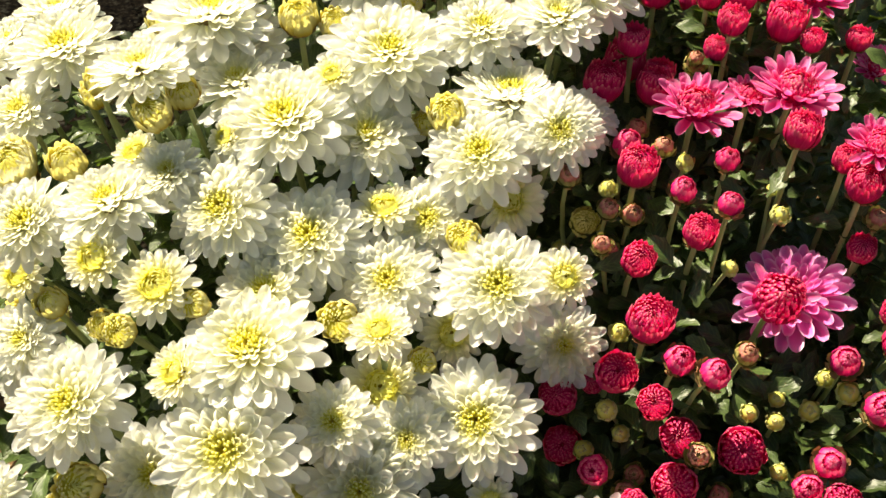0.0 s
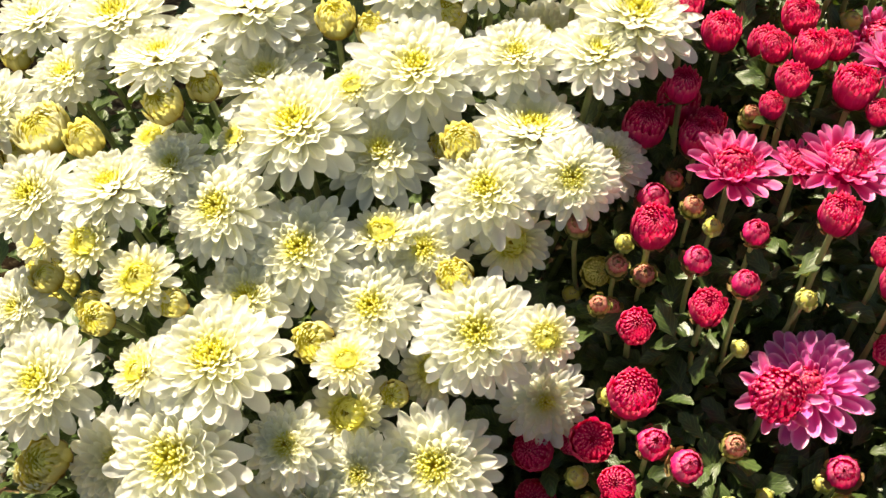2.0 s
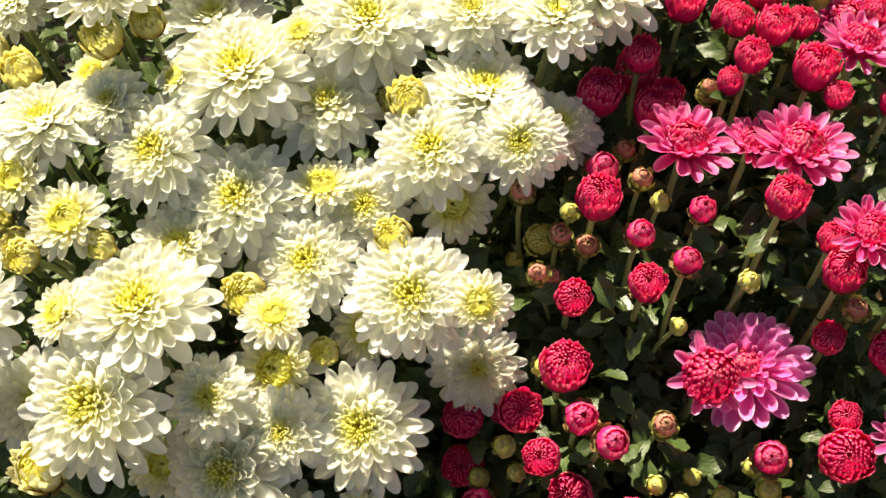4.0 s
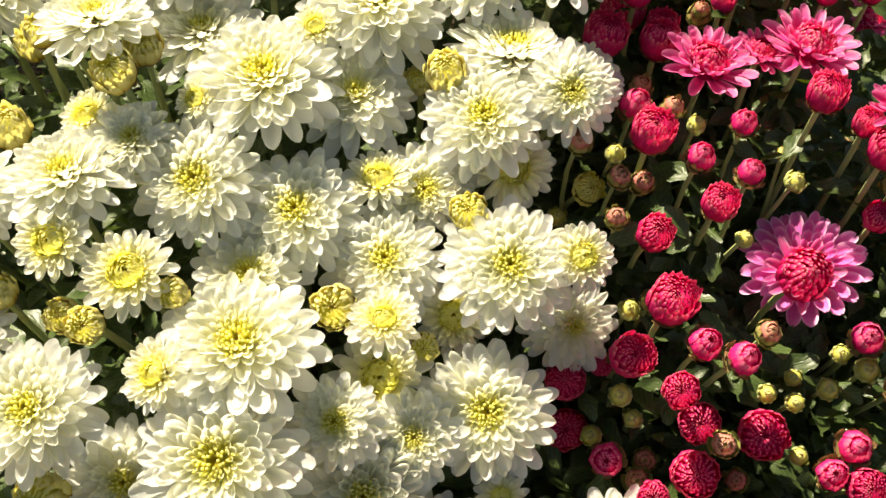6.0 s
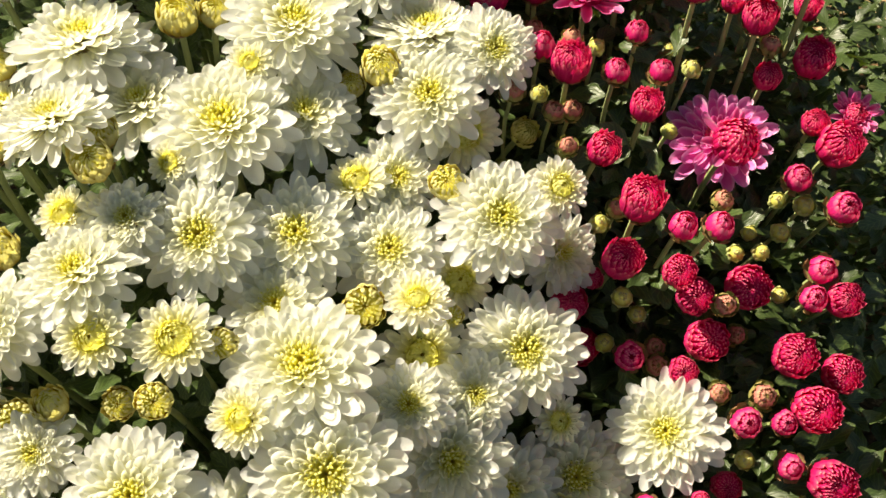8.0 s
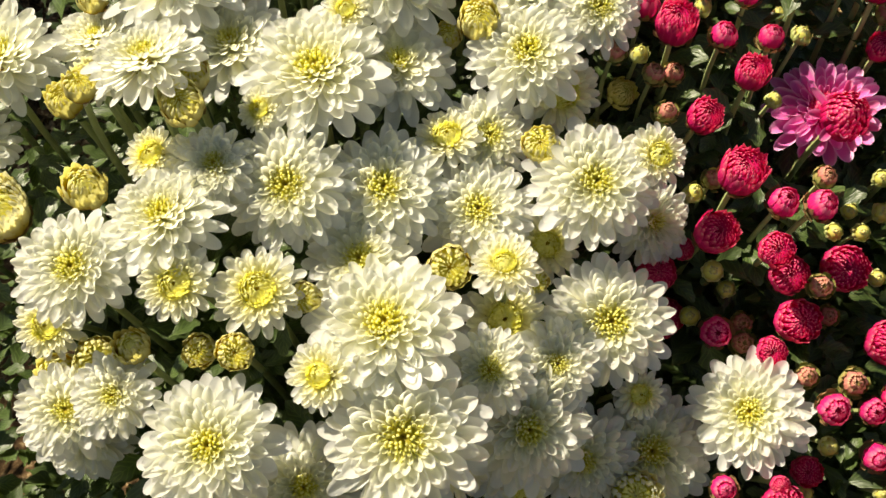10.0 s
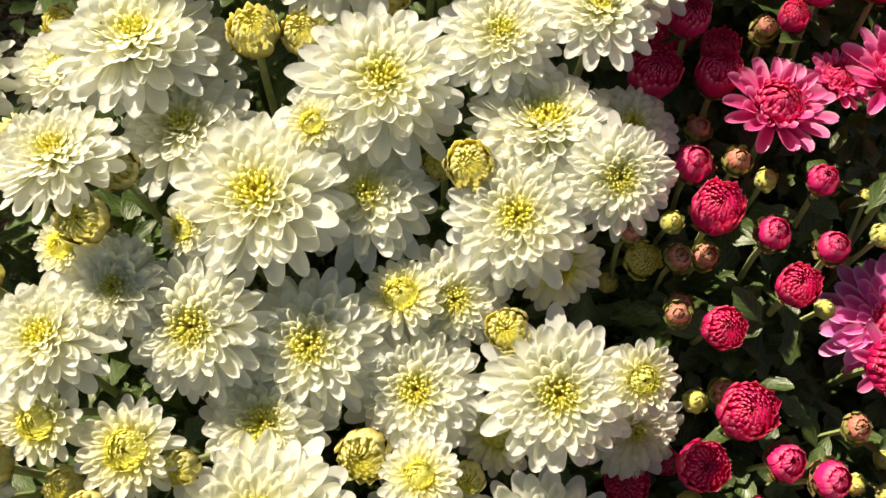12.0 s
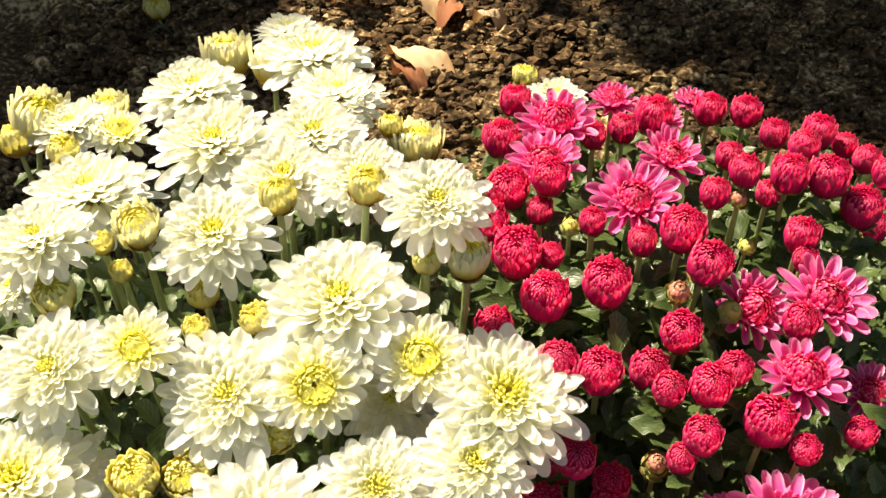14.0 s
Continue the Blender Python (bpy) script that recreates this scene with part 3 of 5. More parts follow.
        scale_ring(c, 9, (0.1, -0.95), (1.28, -0.80), (0.80, 0.40), 0.66, 0.1, 0.3, 0.16, 6, 0.10, rng)
    skins = {"white": (OCHRE, BROWN_BRACT), "cup": (CUP, BROWN_BRACT), "lime": (LIME, BRACT), "half": (CRIMSON, BROWN_BRACT), "tight": (ROSE, BROWN_BRACT), "bract": (BLUSH, BRACT), "green": (LIME, LIGHT_BRACT)}[kind]
    heart = {"white": FLORET, "cup": FLORET, "lime": LIME}
    return s.mesh("corolla", skins[0]), c.mesh("calyx", skins[1]), d.mesh("disc", heart[kind]) if kind in heart else None


BUDS = {k: [bud_meshes(k, v) for v in range(4)] for k in ("white", "cup", "lime", "half", "tight", "bract", "green")}


def outer_petals(n, material, a, b, c):
    made = []
    for _ in range(5):
        s = Sheet()
        scale_ring(s, n, a, b, c, 1.05, 0.3, 0.0, 0.10, 7, 0.06, rng, 1)
        made.append(s.mesh("petal", material))
    return [(n, made, 3)]


OUTER = {
    "white": outer_petals(13, OCHRE, (0.50, -0.85), (1.18, -0.60), (0.96, 0.58)),
    "cup": outer_petals(15, CUP, (0.38, -1.05), (1.02, -0.75), (1.06, 0.44)),
    "lime": outer_petals(15, LIME, (0.42, -0.60), (1.20, -0.40), (0.94, 0.34)),
}


def leaf_mesh():
    s = Sheet()
    blade(s, None, rng.choice((2.2, 2.6, 3.0)), rng.uniform(0.4, 0.66), rng.uniform(0.1, 0.45), rng.uniform(0.1, 0.7), rng)
    return s.mesh("leaf", LEAF)


LEAVES = [leaf_mesh() for _ in range(8)]

# ---- flowers ----
HEADS, STEMS = [], []
WHITE_ROOT, PINK_ROOT, FAR_ROOT = Vector((-0.05, 0.42, 0.0)), Vector((0.16, 0.40, 0.0)), Vector((0.17, 0.93, 0.0))


def plant(name, label, category, group, centre, r, normal, foot, root, leaves, stem_r):
    """The empty at the stem's foot, with the stem and its leaves; returns it and the head's matrix."""
    n = Vector(normal).normalized()
    if centre.y > 0.8:
        root = FAR_ROOT if centre.y < 1.0 else Vector((centre.x + 0.01, centre.y + 0.01, 0.0))
    top = centre - n * foot * r
    away = Vector((centre.x - root.x, centre.y - root.y, 0))
    low = root + away * (0.32 + 0.45 * min(1.0, away.length / 0.28) ** 2) - Vector((0, 0, 0.01))
    thing = tagged(new(name), label, category, group)
    thing.location = low
    thing.empty_display_size = 0.02
    reach = (top - low).length
    k1 = top - n * min(0.07, reach * 0.3)
    k1 = k1 + (Vector((k1.x, k1.y, k1.z - 0.02)) - k1) * 0.5
    k2 = low + Vector(((top.x - low.x) * 0.35, (top.y - low.y) * 0.35, reach * 0.45))
    pts = []
    for j in range(13):
        s = j / 12
        q = 1 - s
        pts.append(q * q * q * low + 3 * q * q * s * k2 + 3 * q * s * s * k1 + s * s * s * top - low)
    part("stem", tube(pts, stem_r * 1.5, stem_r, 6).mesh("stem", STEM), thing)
    STEMS.append((thing, pts, low, leaves))
    turn = n.to_track_quat("Z", "Y").to_matrix().to_4x4()
    head = Matrix.Translation(centre - low) @ turn @ Matrix.Rotation(rng.uniform(0, 6.283), 4, "Z") @ Matrix.Scale(r, 4)
    HEADS.append((centre.copy(), r, n, root))
    return thing, head


def covered(p, q):
    """Whether a leaf between p and q would lie in or over a flower."""
    for at in (p, (p + q) / 2, q):
        for c, r, n, _ in HEADS:
            d = at - c
            up = d.dot(n)
            if up > -0.6 * r and (d - up * n).length < 1.15 * r + 0.002 and up < max(4 * r, 0.05):
                return True
    return False


def dress_stems():
    for thing, pts, low, leaves in STEMS:
        for j in range(leaves):
            for _ in range(5):
                at = pts[int(rng.uniform(0.62, 0.97) * 12)]
                size = rng.uniform(0.012, 0.025)
                turn = Euler((radians(rng.uniform(-25, 40)), radians(rng.uniform(-25, 25)), rng.uniform(0, 6.283))).to_matrix()
                if not covered(low + at, low + at + turn @ Vector((0, size, 0))):
                    part("leaf", rng.choice(LEAVES), thing, Matrix.Translation(at) @ turn.to_4x4() @ Matrix.Scale(size, 4))
                    break


def corolla(thing, head, rings, spread=1.0):
    for count, meshes, wob in rings:
        t = rng.uniform(0, 6.283)
        for i in range(count):
            az = t + (i + rng.uniform(-0.22, 0.22)) * 2 * math.pi / count
            m = Matrix.Rotation(az, 4, "Z") @ Euler((radians(rng.uniform(-9, 9) * spread), radians(rng.uniform(-wob, wob)), 0)).to_matrix().to_4x4()
            m = m @ Matrix.Diagonal((rng.uniform(0.93, 1.04), rng.uniform(0.92, 1.1), 1, 1))
            part("petal", rng.choice(meshes), thing, head @ m)


def full_white(x, y, z, r, nx, ny, nz):
    c = Vector((x, y, z)) - 0.14 * r * Vector((nx, ny, nz))
    thing, head = plant("white_chrysanthemum", "fully open double white chrysanthemum with pale yellow heart", "flower", "white flowers", c, r, (nx, ny, nz), 0.45, WHITE_ROOT, 2, 0.0015)
    corolla(thing, head, W_RINGS)
    inner, disc = rng.choice(W_FAR if y > 0.45 else W_HEARTS)
    part("heart", inner, thing, head, "creamy inner petals")
    part("disc", disc, thing, head, "yellow tubular florets")
    part("calyx", CALYX, thing, head, "green calyx")


def semi_white(x, y, z, r, nx, ny, nz):
    c = Vector((x, y, z)) - 0.18 * r * Vector((nx, ny, nz))
    thing, head = plant("white_chrysanthemum", "small opening cream chrysanthemum with broad yellow centre", "flower", "white flowers", c, r, (nx, ny, nz), 0.45, WHITE_ROOT, 2, 0.0013)
    corolla(thing, head, S_RINGS)
    inner, disc = rng.choice(S_HEARTS)
    part("heart", inner, thing, head, "creamy inner petals")
    part("disc", disc, thing, head, "yellow tubular florets")
    part("calyx", CALYX, thing, head, "green calyx")


def bud(kind, name, label, group, root, x, y, z, r, n, leaves, stem_r):
    thing, head = plant(name, label, "flower bud", group, Vector((x, y, z)), r, n, 0.85, root, leaves, stem_r)
    petals, calyx, disc = rng.choice(BUDS[kind])
    part("corolla", petals, thing, head)
    if disc:
        part("disc", disc, thing, head, "dense yellow florets")
        corolla(thing, head, OUTER[kind], 0.3)
    part("calyx", calyx, thing, head, "green and brown bracts")
    return thing, head


def cup_white(x, y, z, r, nx, ny, nz):
    bud("cup", "white_chrysanthemum_bud", "half-open cup of cream petals with ochre base", "white buds", WHITE_ROOT, x, y, z, r, (nx, ny, nz), 3, 0.0015)


def bud_white(x, y, z, r, nx, ny, nz):
    bud("white", "white_chrysanthemum_bud", "yellow barrel-shaped opening bud on green stem", "white buds", WHITE_ROOT, x, y, z, r, (nx, ny, nz), 2, 0.0014)


def lime_bud(x, y, z, r, nx, ny, nz):
    bud("lime", "white_chrysanthemum_bud", "dense lime-green opening bud on green stem", "white buds", WHITE_ROOT, x, y, z, r, (nx, ny, nz), 2, 0.0014)


def open_pink(x, y, z, r, nx, ny, nz):
    c = Vector((x, y, z)) - 0.25 * r * Vector((nx, ny, nz))
    mauve = r > 0.025
    thing, head = plant("pink_chrysanthemum", "open mauve chrysanthemum with crimson heart" if mauve else "opening pink chrysanthemum with crimson heart", "flower", "pink flowers", c, r, (nx, ny, nz), 0.45, PINK_ROOT, 4, 0.0014)
    corolla(thing, head, M_RINGS if mauve else P_RINGS)
    inner, disc = rng.choice(M_HEARTS if mauve else P_HEARTS)
    part("heart", inner, thing, head, "mauve inner petals" if mauve else "crimson inner petals")
    part("disc", disc, thing, head, "crimson florets")
    part("calyx", CALYX, thing, head, "green calyx")


def half_pink(x, y, z, r, nx, ny, nz):
    bud("half", "pink_chrysanthemum_bud", "half-open crimson bud of crowded petals on green stem", "crimson buds", PINK_ROOT, x, y, z, r, (nx, ny, nz), 1, 0.0013)


def skirted_pink(x, y, z, r, nx, ny, nz):
    c = Vector((x, y, z)) - 0.3 * r * Vector((nx, ny, nz))
    thing, head = plant("pink_chrysanthemum", "crimson flower head opening its first pink petals", "flower", "pink flowers", c, 1.65 * r, (nx, ny, nz), 0.45, PINK_ROOT, 0, 0.0014)
    corolla(thing, head @ Matrix.Scale(0.8, 4), [(7, P_RINGS[0][1], 14), (6, P_RINGS[1][1], 14)])
    inner, disc = rng.choice(K_HEARTS)
    part("heart", inner, thing, head, "crimson inner petals")
    part("disc", disc, thing, head, "crimson florets")
    part("calyx", CALYX, thing, head, "green calyx")


def tight_pink(x, y, z, r, nx, ny, nz):
    bud("tight", "pink_chrysanthemum_bud", "closed rose-pink bud with brownish bracts", "rose buds", PINK_ROOT, x, y, z, r, (nx, ny, nz), 2, 0.0011)


def bract_bud(x, y, z, r, nx, ny, nz):
    bud("bract", "pink_chrysanthemum_bud", "small blush bud wrapped in brown bracts", "small buds", PINK_ROOT, x, y, z, r, (nx, ny, nz), 2, 0.0010)


def green_bud(x, y, z, r, nx, ny, nz):
    bud("green", "pink_chrysanthemum_bud", "small unopened green bud", "green buds", PINK_ROOT, x, y, z, r, (nx, ny, nz), 2, 0.0010)


full_white(-0.0684, 0.3687, 0.3266, 0.0301, -0.09, -0.20, 0.97)
full_white(-0.0238, 0.4017, 0.3375, 0.0296, 0.06, -0.28, 0.96)
full_white(-0.0331, 0.3737, 0.3124, 0.0253, 0.02, -0.34, 0.94)
full_white(0.0147, 0.3554, 0.3163, 0.0250, -0.16, -0.40, 0.90)
full_white(0.0493, 0.3613, 0.3218, 0.0194, -0.01, -0.61, 0.79)
full_white(0.0219, 0.3033, 0.2885, 0.0262, -0.12, -0.46, 0.88)
full_white(-0.0760, 0.2743, 0.2865, 0.0300, -0.06, -0.09, 0.99)
full_white(-0.1472, 0.2596, 0.2683, 0.0264, -0.16, -0.40, 0.90)
full_white(-0.0929, 0.3326, 0.3051, 0.0248, -0.18, -0.49, 0.85)
full_white(-0.0236, 0.3138, 0.2813, 0.0233, -0.11, -0.41, 0.90)
full_white(0.0129, 0.2650, 0.2490, 0.0269, -0.15, -0.54, 0.83)
full_white(-0.1274, 0.3793, 0.3444, 0.0222, -0.04, 0.12, 0.99)
full_white(-0.0937, 0.4054, 0.3192, 0.0261, -0.08, -0.15, 0.99)
full_white(-0.1152, 0.3457, 0.3132, 0.0167, -0.13, -0.30, 0.94)
full_white(-0.0567, 0.3278, 0.2941, 0.0256, -0.06, -0.43, 0.90)
full_white(-0.1387, 0.3341, 0.3096, 0.0235, -0.15, -0.05, 0.99)
full_white(0.0520, 0.3013, 0.2516, 0.0200, 0.12, -0.71, 0.70)
full_white(-0.0745, 0.3085, 0.2812, 0.0225, -0.13, -0.30, 0.94)
full_white(-0.0431, 0.2552, 0.2612, 0.0179, -0.06, -0.43, 0.90)
full_white(-0.0148, 0.2552, 0.2485, 0.0181, -0.16, -0.58, 0.80)
full_white(-0.0830, 0.2374, 0.2666, 0.0306, -0.21, -0.57, 0.80)
full_white(-0.0331, 0.2384, 0.2367, 0.0264, -0.06, -0.70, 0.71)
full_white(0.0572, 0.2247, 0.2151, 0.0250, -0.36, -0.36, 0.86)
full_white(-0.0074, 0.3407, 0.2902, 0.0203, 0.01, -0.53, 0.85)
full_white(-0.1749, 0.2945, 0.2649, 0.0171, -0.25, -0.53, 0.81)
full_white(0.0220, 0.2330, 0.1920, 0.0275, -0.10, -0.45, 0.89)
full_white(-0.1443, 0.4548, 0.3006, 0.0216, -0.09, -0.04, 1.00)
full_white(-0.1060, 0.4306, 0.3397, 0.0294, 0.06, 0.02, 1.00)
full_white(-0.1851, 0.4463, 0.3109, 0.0280, -0.05, -0.16, 0.99)
full_white(-0.2056, 0.4221, 0.2887, 0.0210, -0.10, -0.27, 0.96)
full_white(-0.1738, 0.3275, 0.3019, 0.0223, -0.10, -0.38, 0.92)
full_white(0.0171, 0.4130, 0.3413, 0.0220, -0.01, -0.26, 0.96)
full_white(0.0295, 0.3895, 0.3245, 0.0272, 0.07, 0.08, 0.99)
full_white(0.0515, 0.4184, 0.3444, 0.0217, 0.05, -0.16, 0.99)
full_white(-0.0660, 0.6726, 0.3179, 0.0292, 0.02, 0.08, 1.00)
full_white(-0.0502, 0.6133, 0.3317, 0.0313, 0.00, -0.06, 1.00)
full_white(-0.0042, 0.6971, 0.3184, 0.0325, 0.07, 0.16, 0.98)
full_white(-0.0210, 0.7574, 0.2916, 0.0205, 0.03, 0.25, 0.97)
full_white(0.0075, 0.6564, 0.3218, 0.0266, 0.12, 0.16, 0.98)
full_white(-0.0039, 0.6193, 0.3270, 0.0271, 0.05, -0.06, 1.00)
full_white(-0.0137, 0.5537, 0.3590, 0.0235, -0.00, -0.12, 0.99)
full_white(-0.0386, 0.5147, 0.3678, 0.0250, -0.01, -0.18, 0.98)
full_white(-0.0992, 0.5701, 0.3453, 0.0307, 0.02, 0.16, 0.99)
full_white(-0.1035, 0.5131, 0.3730, 0.0218, 0.01, 0.01, 1.00)
full_white(0.0455, 0.4976, 0.3914, 0.0214, 0.09, -0.24, 0.97)
full_white(0.0075, 0.4812, 0.3639, 0.0320, 0.01, -0.02, 1.00)
full_white(-0.0948, 0.4624, 0.3567, 0.0231, -0.02, -0.29, 0.96)
full_white(-0.0338, 0.4506, 0.3496, 0.0265, -0.07, -0.34, 0.94)
full_white(0.0648, 0.4408, 0.3509, 0.0297, 0.15, -0.13, 0.98)
full_white(-0.1333, 0.6724, 0.2987, 0.0226, -0.09, 0.02, 1.00)
full_white(-0.1201, 0.5135, 0.3454, 0.0145, -0.21, -0.21, 0.96)
full_white(0.1711, 0.8967, 0.1207, 0.0250, 0.02, 0.08, 1.00)
full_white(0.0624, 0.3955, 0.3068, 0.0202, 0.20, -0.05, 0.98)
full_white(0.0235, 0.4708, 0.3116, 0.0235, -0.02, -0.35, 0.94)
full_white(-0.1195, 0.2527, 0.2283, 0.0234, 0.00, -0.57, 0.82)
full_white(-0.2227, 0.4714, 0.2964, 0.0200, -0.10, -0.15, 0.98)
full_white(-0.2018, 0.4916, 0.3029, 0.0235, 0.00, -0.03, 1.00)
full_white(-0.2067, 0.3344, 0.2070, 0.0214, -0.48, -0.71, 0.52)
full_white(-0.0092, 0.2360, 0.1986, 0.0229, -0.26, -0.73, 0.63)
full_white(-0.2320, 0.4503, 0.2991, 0.0239, -0.02, -0.12, 0.99)
full_white(-0.2357, 0.3949, 0.2830, 0.0257, -0.03, -0.35, 0.94)
full_white(-0.0975, 0.4333, 0.3252, 0.0265, 0.03, -0.12, 0.99)
full_white(-0.1975, 0.3182, 0.2325, 0.0196, 0.08, -0.43, 0.90)
full_white(-0.2049, 0.3347, 0.1881, 0.0262, -0.43, -0.74, 0.52)
full_white(-0.0372, 0.2458, 0.2082, 0.0225, -0.19, -0.64, 0.74)
full_white(0.0186, 0.5423, 0.3659, 0.0212, -0.01, -0.18, 0.98)
full_white(-0.1929, 0.2511, 0.2101, 0.0185, 0.00, -0.54, 0.84)
full_white(-0.1415, 0.4808, 0.3367, 0.0137, -0.10, -0.09, 0.99)
semi_white(-0.0252, 0.2841, 0.2834, 0.0148, -0.06, -0.09, 0.99)
semi_white(-0.0251, 0.3424, 0.2961, 0.0154, -0.06, -0.09, 0.99)
semi_white(0.0493, 0.3035, 0.2917, 0.0141, 0.16, -0.55, 0.82)
semi_white(-0.1415, 0.3087, 0.2974, 0.0159, -0.26, -0.55, 0.80)
semi_white(-0.1146, 0.2985, 0.2935, 0.0181, -0.16, -0.40, 0.90)
semi_white(0.0036, 0.3061, 0.2549, 0.0166, -0.09, -0.51, 0.85)
semi_white(-0.0260, 0.2803, 0.2511, 0.0210, -0.20, -0.53, 0.83)
semi_white(-0.1042, 0.2644, 0.2802, 0.0150, -0.50, -0.34, 0.80)
semi_white(0.0195, 0.2458, 0.2191, 0.0117, -0.07, -0.61, 0.79)
semi_white(0.0282, 0.3464, 0.2944, 0.0187, 0.08, -0.83, 0.55)
semi_white(-0.1363, 0.3709, 0.3025, 0.0134, -0.31, -0.23, 0.92)
semi_white(-0.1960, 0.3481, 0.2488, 0.0159, -0.29, -0.60, 0.75)
semi_white(-0.0933, 0.3617, 0.3173, 0.0102, -0.46, -0.36, 0.81)
semi_white(-0.0483, 0.3898, 0.3305, 0.0118, -0.13, -0.30, 0.94)
cup_white(0.0070, 0.2200, 0.1870, 0.0112, -0.20, -0.40, 0.89)
semi_white(-0.1476, 0.4018, 0.3179, 0.0114, -0.14, -0.14, 0.98)
semi_white(0.0357, 0.4565, 0.3534, 0.0200, -0.02, -0.29, 0.96)
semi_white(-0.0019, 0.4449, 0.3565, 0.0196, -0.04, -0.49, 0.87)
semi_white(-0.0643, 0.4650, 0.3609, 0.0181, -0.01, -0.24, 0.97)
semi_white(-0.0622, 0.2451, 0.2189, 0.0174, 0.13, -0.56, 0.82)
semi_white(-0.1181, 0.3540, 0.3073, 0.0160, 0.07, -0.34, 0.94)
semi_white(-0.0393, 0.2286, 0.2041, 0.0111, -0.28, -0.60, 0.75)
cup_white(-0.0267, 0.6984, 0.3075, 0.0125, 0.04, 0.30, 0.95)
cup_white(-0.0552, 0.7312, 0.2930, 0.0151, 0.03, 0.25, 0.97)
cup_white(0.0457, 0.6312, 0.3038, 0.0128, 0.07, 0.16, 0.98)
semi_white(-0.1069, 0.6672, 0.2960, 0.0190, 0.25, 0.05, 0.97)
cup_white(0.0564, 0.4975, 0.3598, 0.0092, 0.02, 0.08, 1.00)
cup_white(-0.0680, 0.5208, 0.3652, 0.0097, -0.00, -0.12, 0.99)
cup_white(-0.1500, 0.6829, 0.2934, 0.0170, 0.32, 0.10, 0.94)
cup_white(-0.1182, 0.6969, 0.2860, 0.0115, 0.02, 0.16, 0.99)
cup_white(-0.0979, 0.2225, 0.2393, 0.0109, -0.05, -0.20, 0.98)
cup_white(-0.1981, 0.3813, 0.2845, 0.0130, -0.05, -0.25, 0.97)
cup_white(-0.1511, 0.2444, 0.2217, 0.0094, 0.08, -0.43, 0.90)
cup_white(-0.1481, 0.4081, 0.3141, 0.0081, -0.19, -0.24, 0.95)
cup_white(-0.1301, 0.4825, 0.3385, 0.0077, -0.11, -0.20, 0.97)
bud_white(-0.1973, 0.3877, 0.2838, 0.0098, 0.00, -0.28, 0.96)
bud_white(-0.1623, 0.3609, 0.3035, 0.0087, 0.00, -0.28, 0.96)
bud_white(-0.0658, 0.4289, 0.3330, 0.0089, 0.00, -0.16, 0.99)
bud_white(-0.1195, 0.3593, 0.3316, 0.0084, -0.16, -0.40, 0.90)
bud_white(-0.1126, 0.3838, 0.3233, 0.0074, -0.03, -0.33, 0.94)
bud_white(0.0016, 0.3739, 0.3199, 0.0085, -0.16, -0.40, 0.90)
bud_white(-0.0077, 0.3856, 0.3061, 0.0060, -0.18, -0.49, 0.85)
bud_white(0.0089, 0.3281, 0.2890, 0.0075, -0.25, -0.36, 0.90)
bud_white(-0.0422, 0.2971, 0.2723, 0.0088, -0.23, -0.64, 0.73)
bud_white(-0.0085, 0.2919, 0.2530, 0.0062, -0.23, -0.64, 0.73)
bud_white(-0.1402, 0.2996, 0.2670, 0.0065, -0.21, -0.57, 0.80)
bud_white(-0.1282, 0.2854, 0.2789, 0.0070, -0.11, -0.59, 0.80)
bud_white(-0.0989, 0.2945, 0.2850, 0.0060, -0.30, -0.53, 0.79)
bud_white(-0.1988, 0.3421, 0.2213, 0.0104, -0.25, -0.33, 0.91)
bud_white(-0.1630, 0.3073, 0.2720, 0.0070, -0.11, -0.29, 0.95)
bud_white(0.0208, 0.5161, 0.3817, 0.0077, 0.11, 0.00, 0.99)
bud_white(-0.0187, 0.4440, 0.3331, 0.0095, -0.05, -0.62, 0.79)
bud_white(-0.0143, 0.5292, 0.3671, 0.0078, 0.02, 0.08, 1.00)
bud_white(0.0408, 0.4952, 0.3611, 0.0058, -0.00, -0.12, 0.99)
bud_white(-0.0869, 0.5310, 0.3460, 0.0051, -0.00, -0.12, 0.99)
bud_white(-0.0780, 0.5169, 0.3440, 0.0048, -0.00, -0.12, 0.99)
bud_white(-0.0973, 0.4958, 0.3564, 0.0078, -0.00, -0.12, 0.99)
bud_white(-0.0459, 0.5055, 0.3409, 0.0065, -0.00, -0.12, 0.99)
bud_white(-0.0464, 0.4834, 0.3445, 0.0054, -0.00, -0.12, 0.99)
bud_white(-0.1154, 0.6025, 0.3356, 0.0071, 0.21, 0.01, 0.98)
bud_white(-0.0231, 0.4801, 0.3523, 0.0061, -0.20, -0.09, 0.98)
bud_white(-0.1628, 0.6715, 0.2878, 0.0094, -0.08, 0.17, 0.98)
bud_white(0.0329, 0.6344, 0.3115, 0.0061, 0.02, 0.16, 0.99)
bud_white(-0.0504, 0.4294, 0.3299, 0.0070, 0.08, -0.35, 0.93)
bud_white(0.1505, 0.9280, 0.1129, 0.0101, 0.02, 0.16, 0.99)
bud_white(-0.1890, 1.1900, 0.0300, 0.0130, 0.10, -0.20, 0.97)
bud_white(-0.1471, 0.2474, 0.2285, 0.0101, -0.10, -0.56, 0.82)
bud_white(-0.0462, 0.4336, 0.3280, 0.0067, -0.07, -0.20, 0.98)
bud_white(-0.2420, 0.4397, 0.2782, 0.0078, 0.05, -0.23, 0.97)
bud_white(-0.2200, 0.3853, 0.2618, 0.0077, 0.07, -0.34, 0.94)
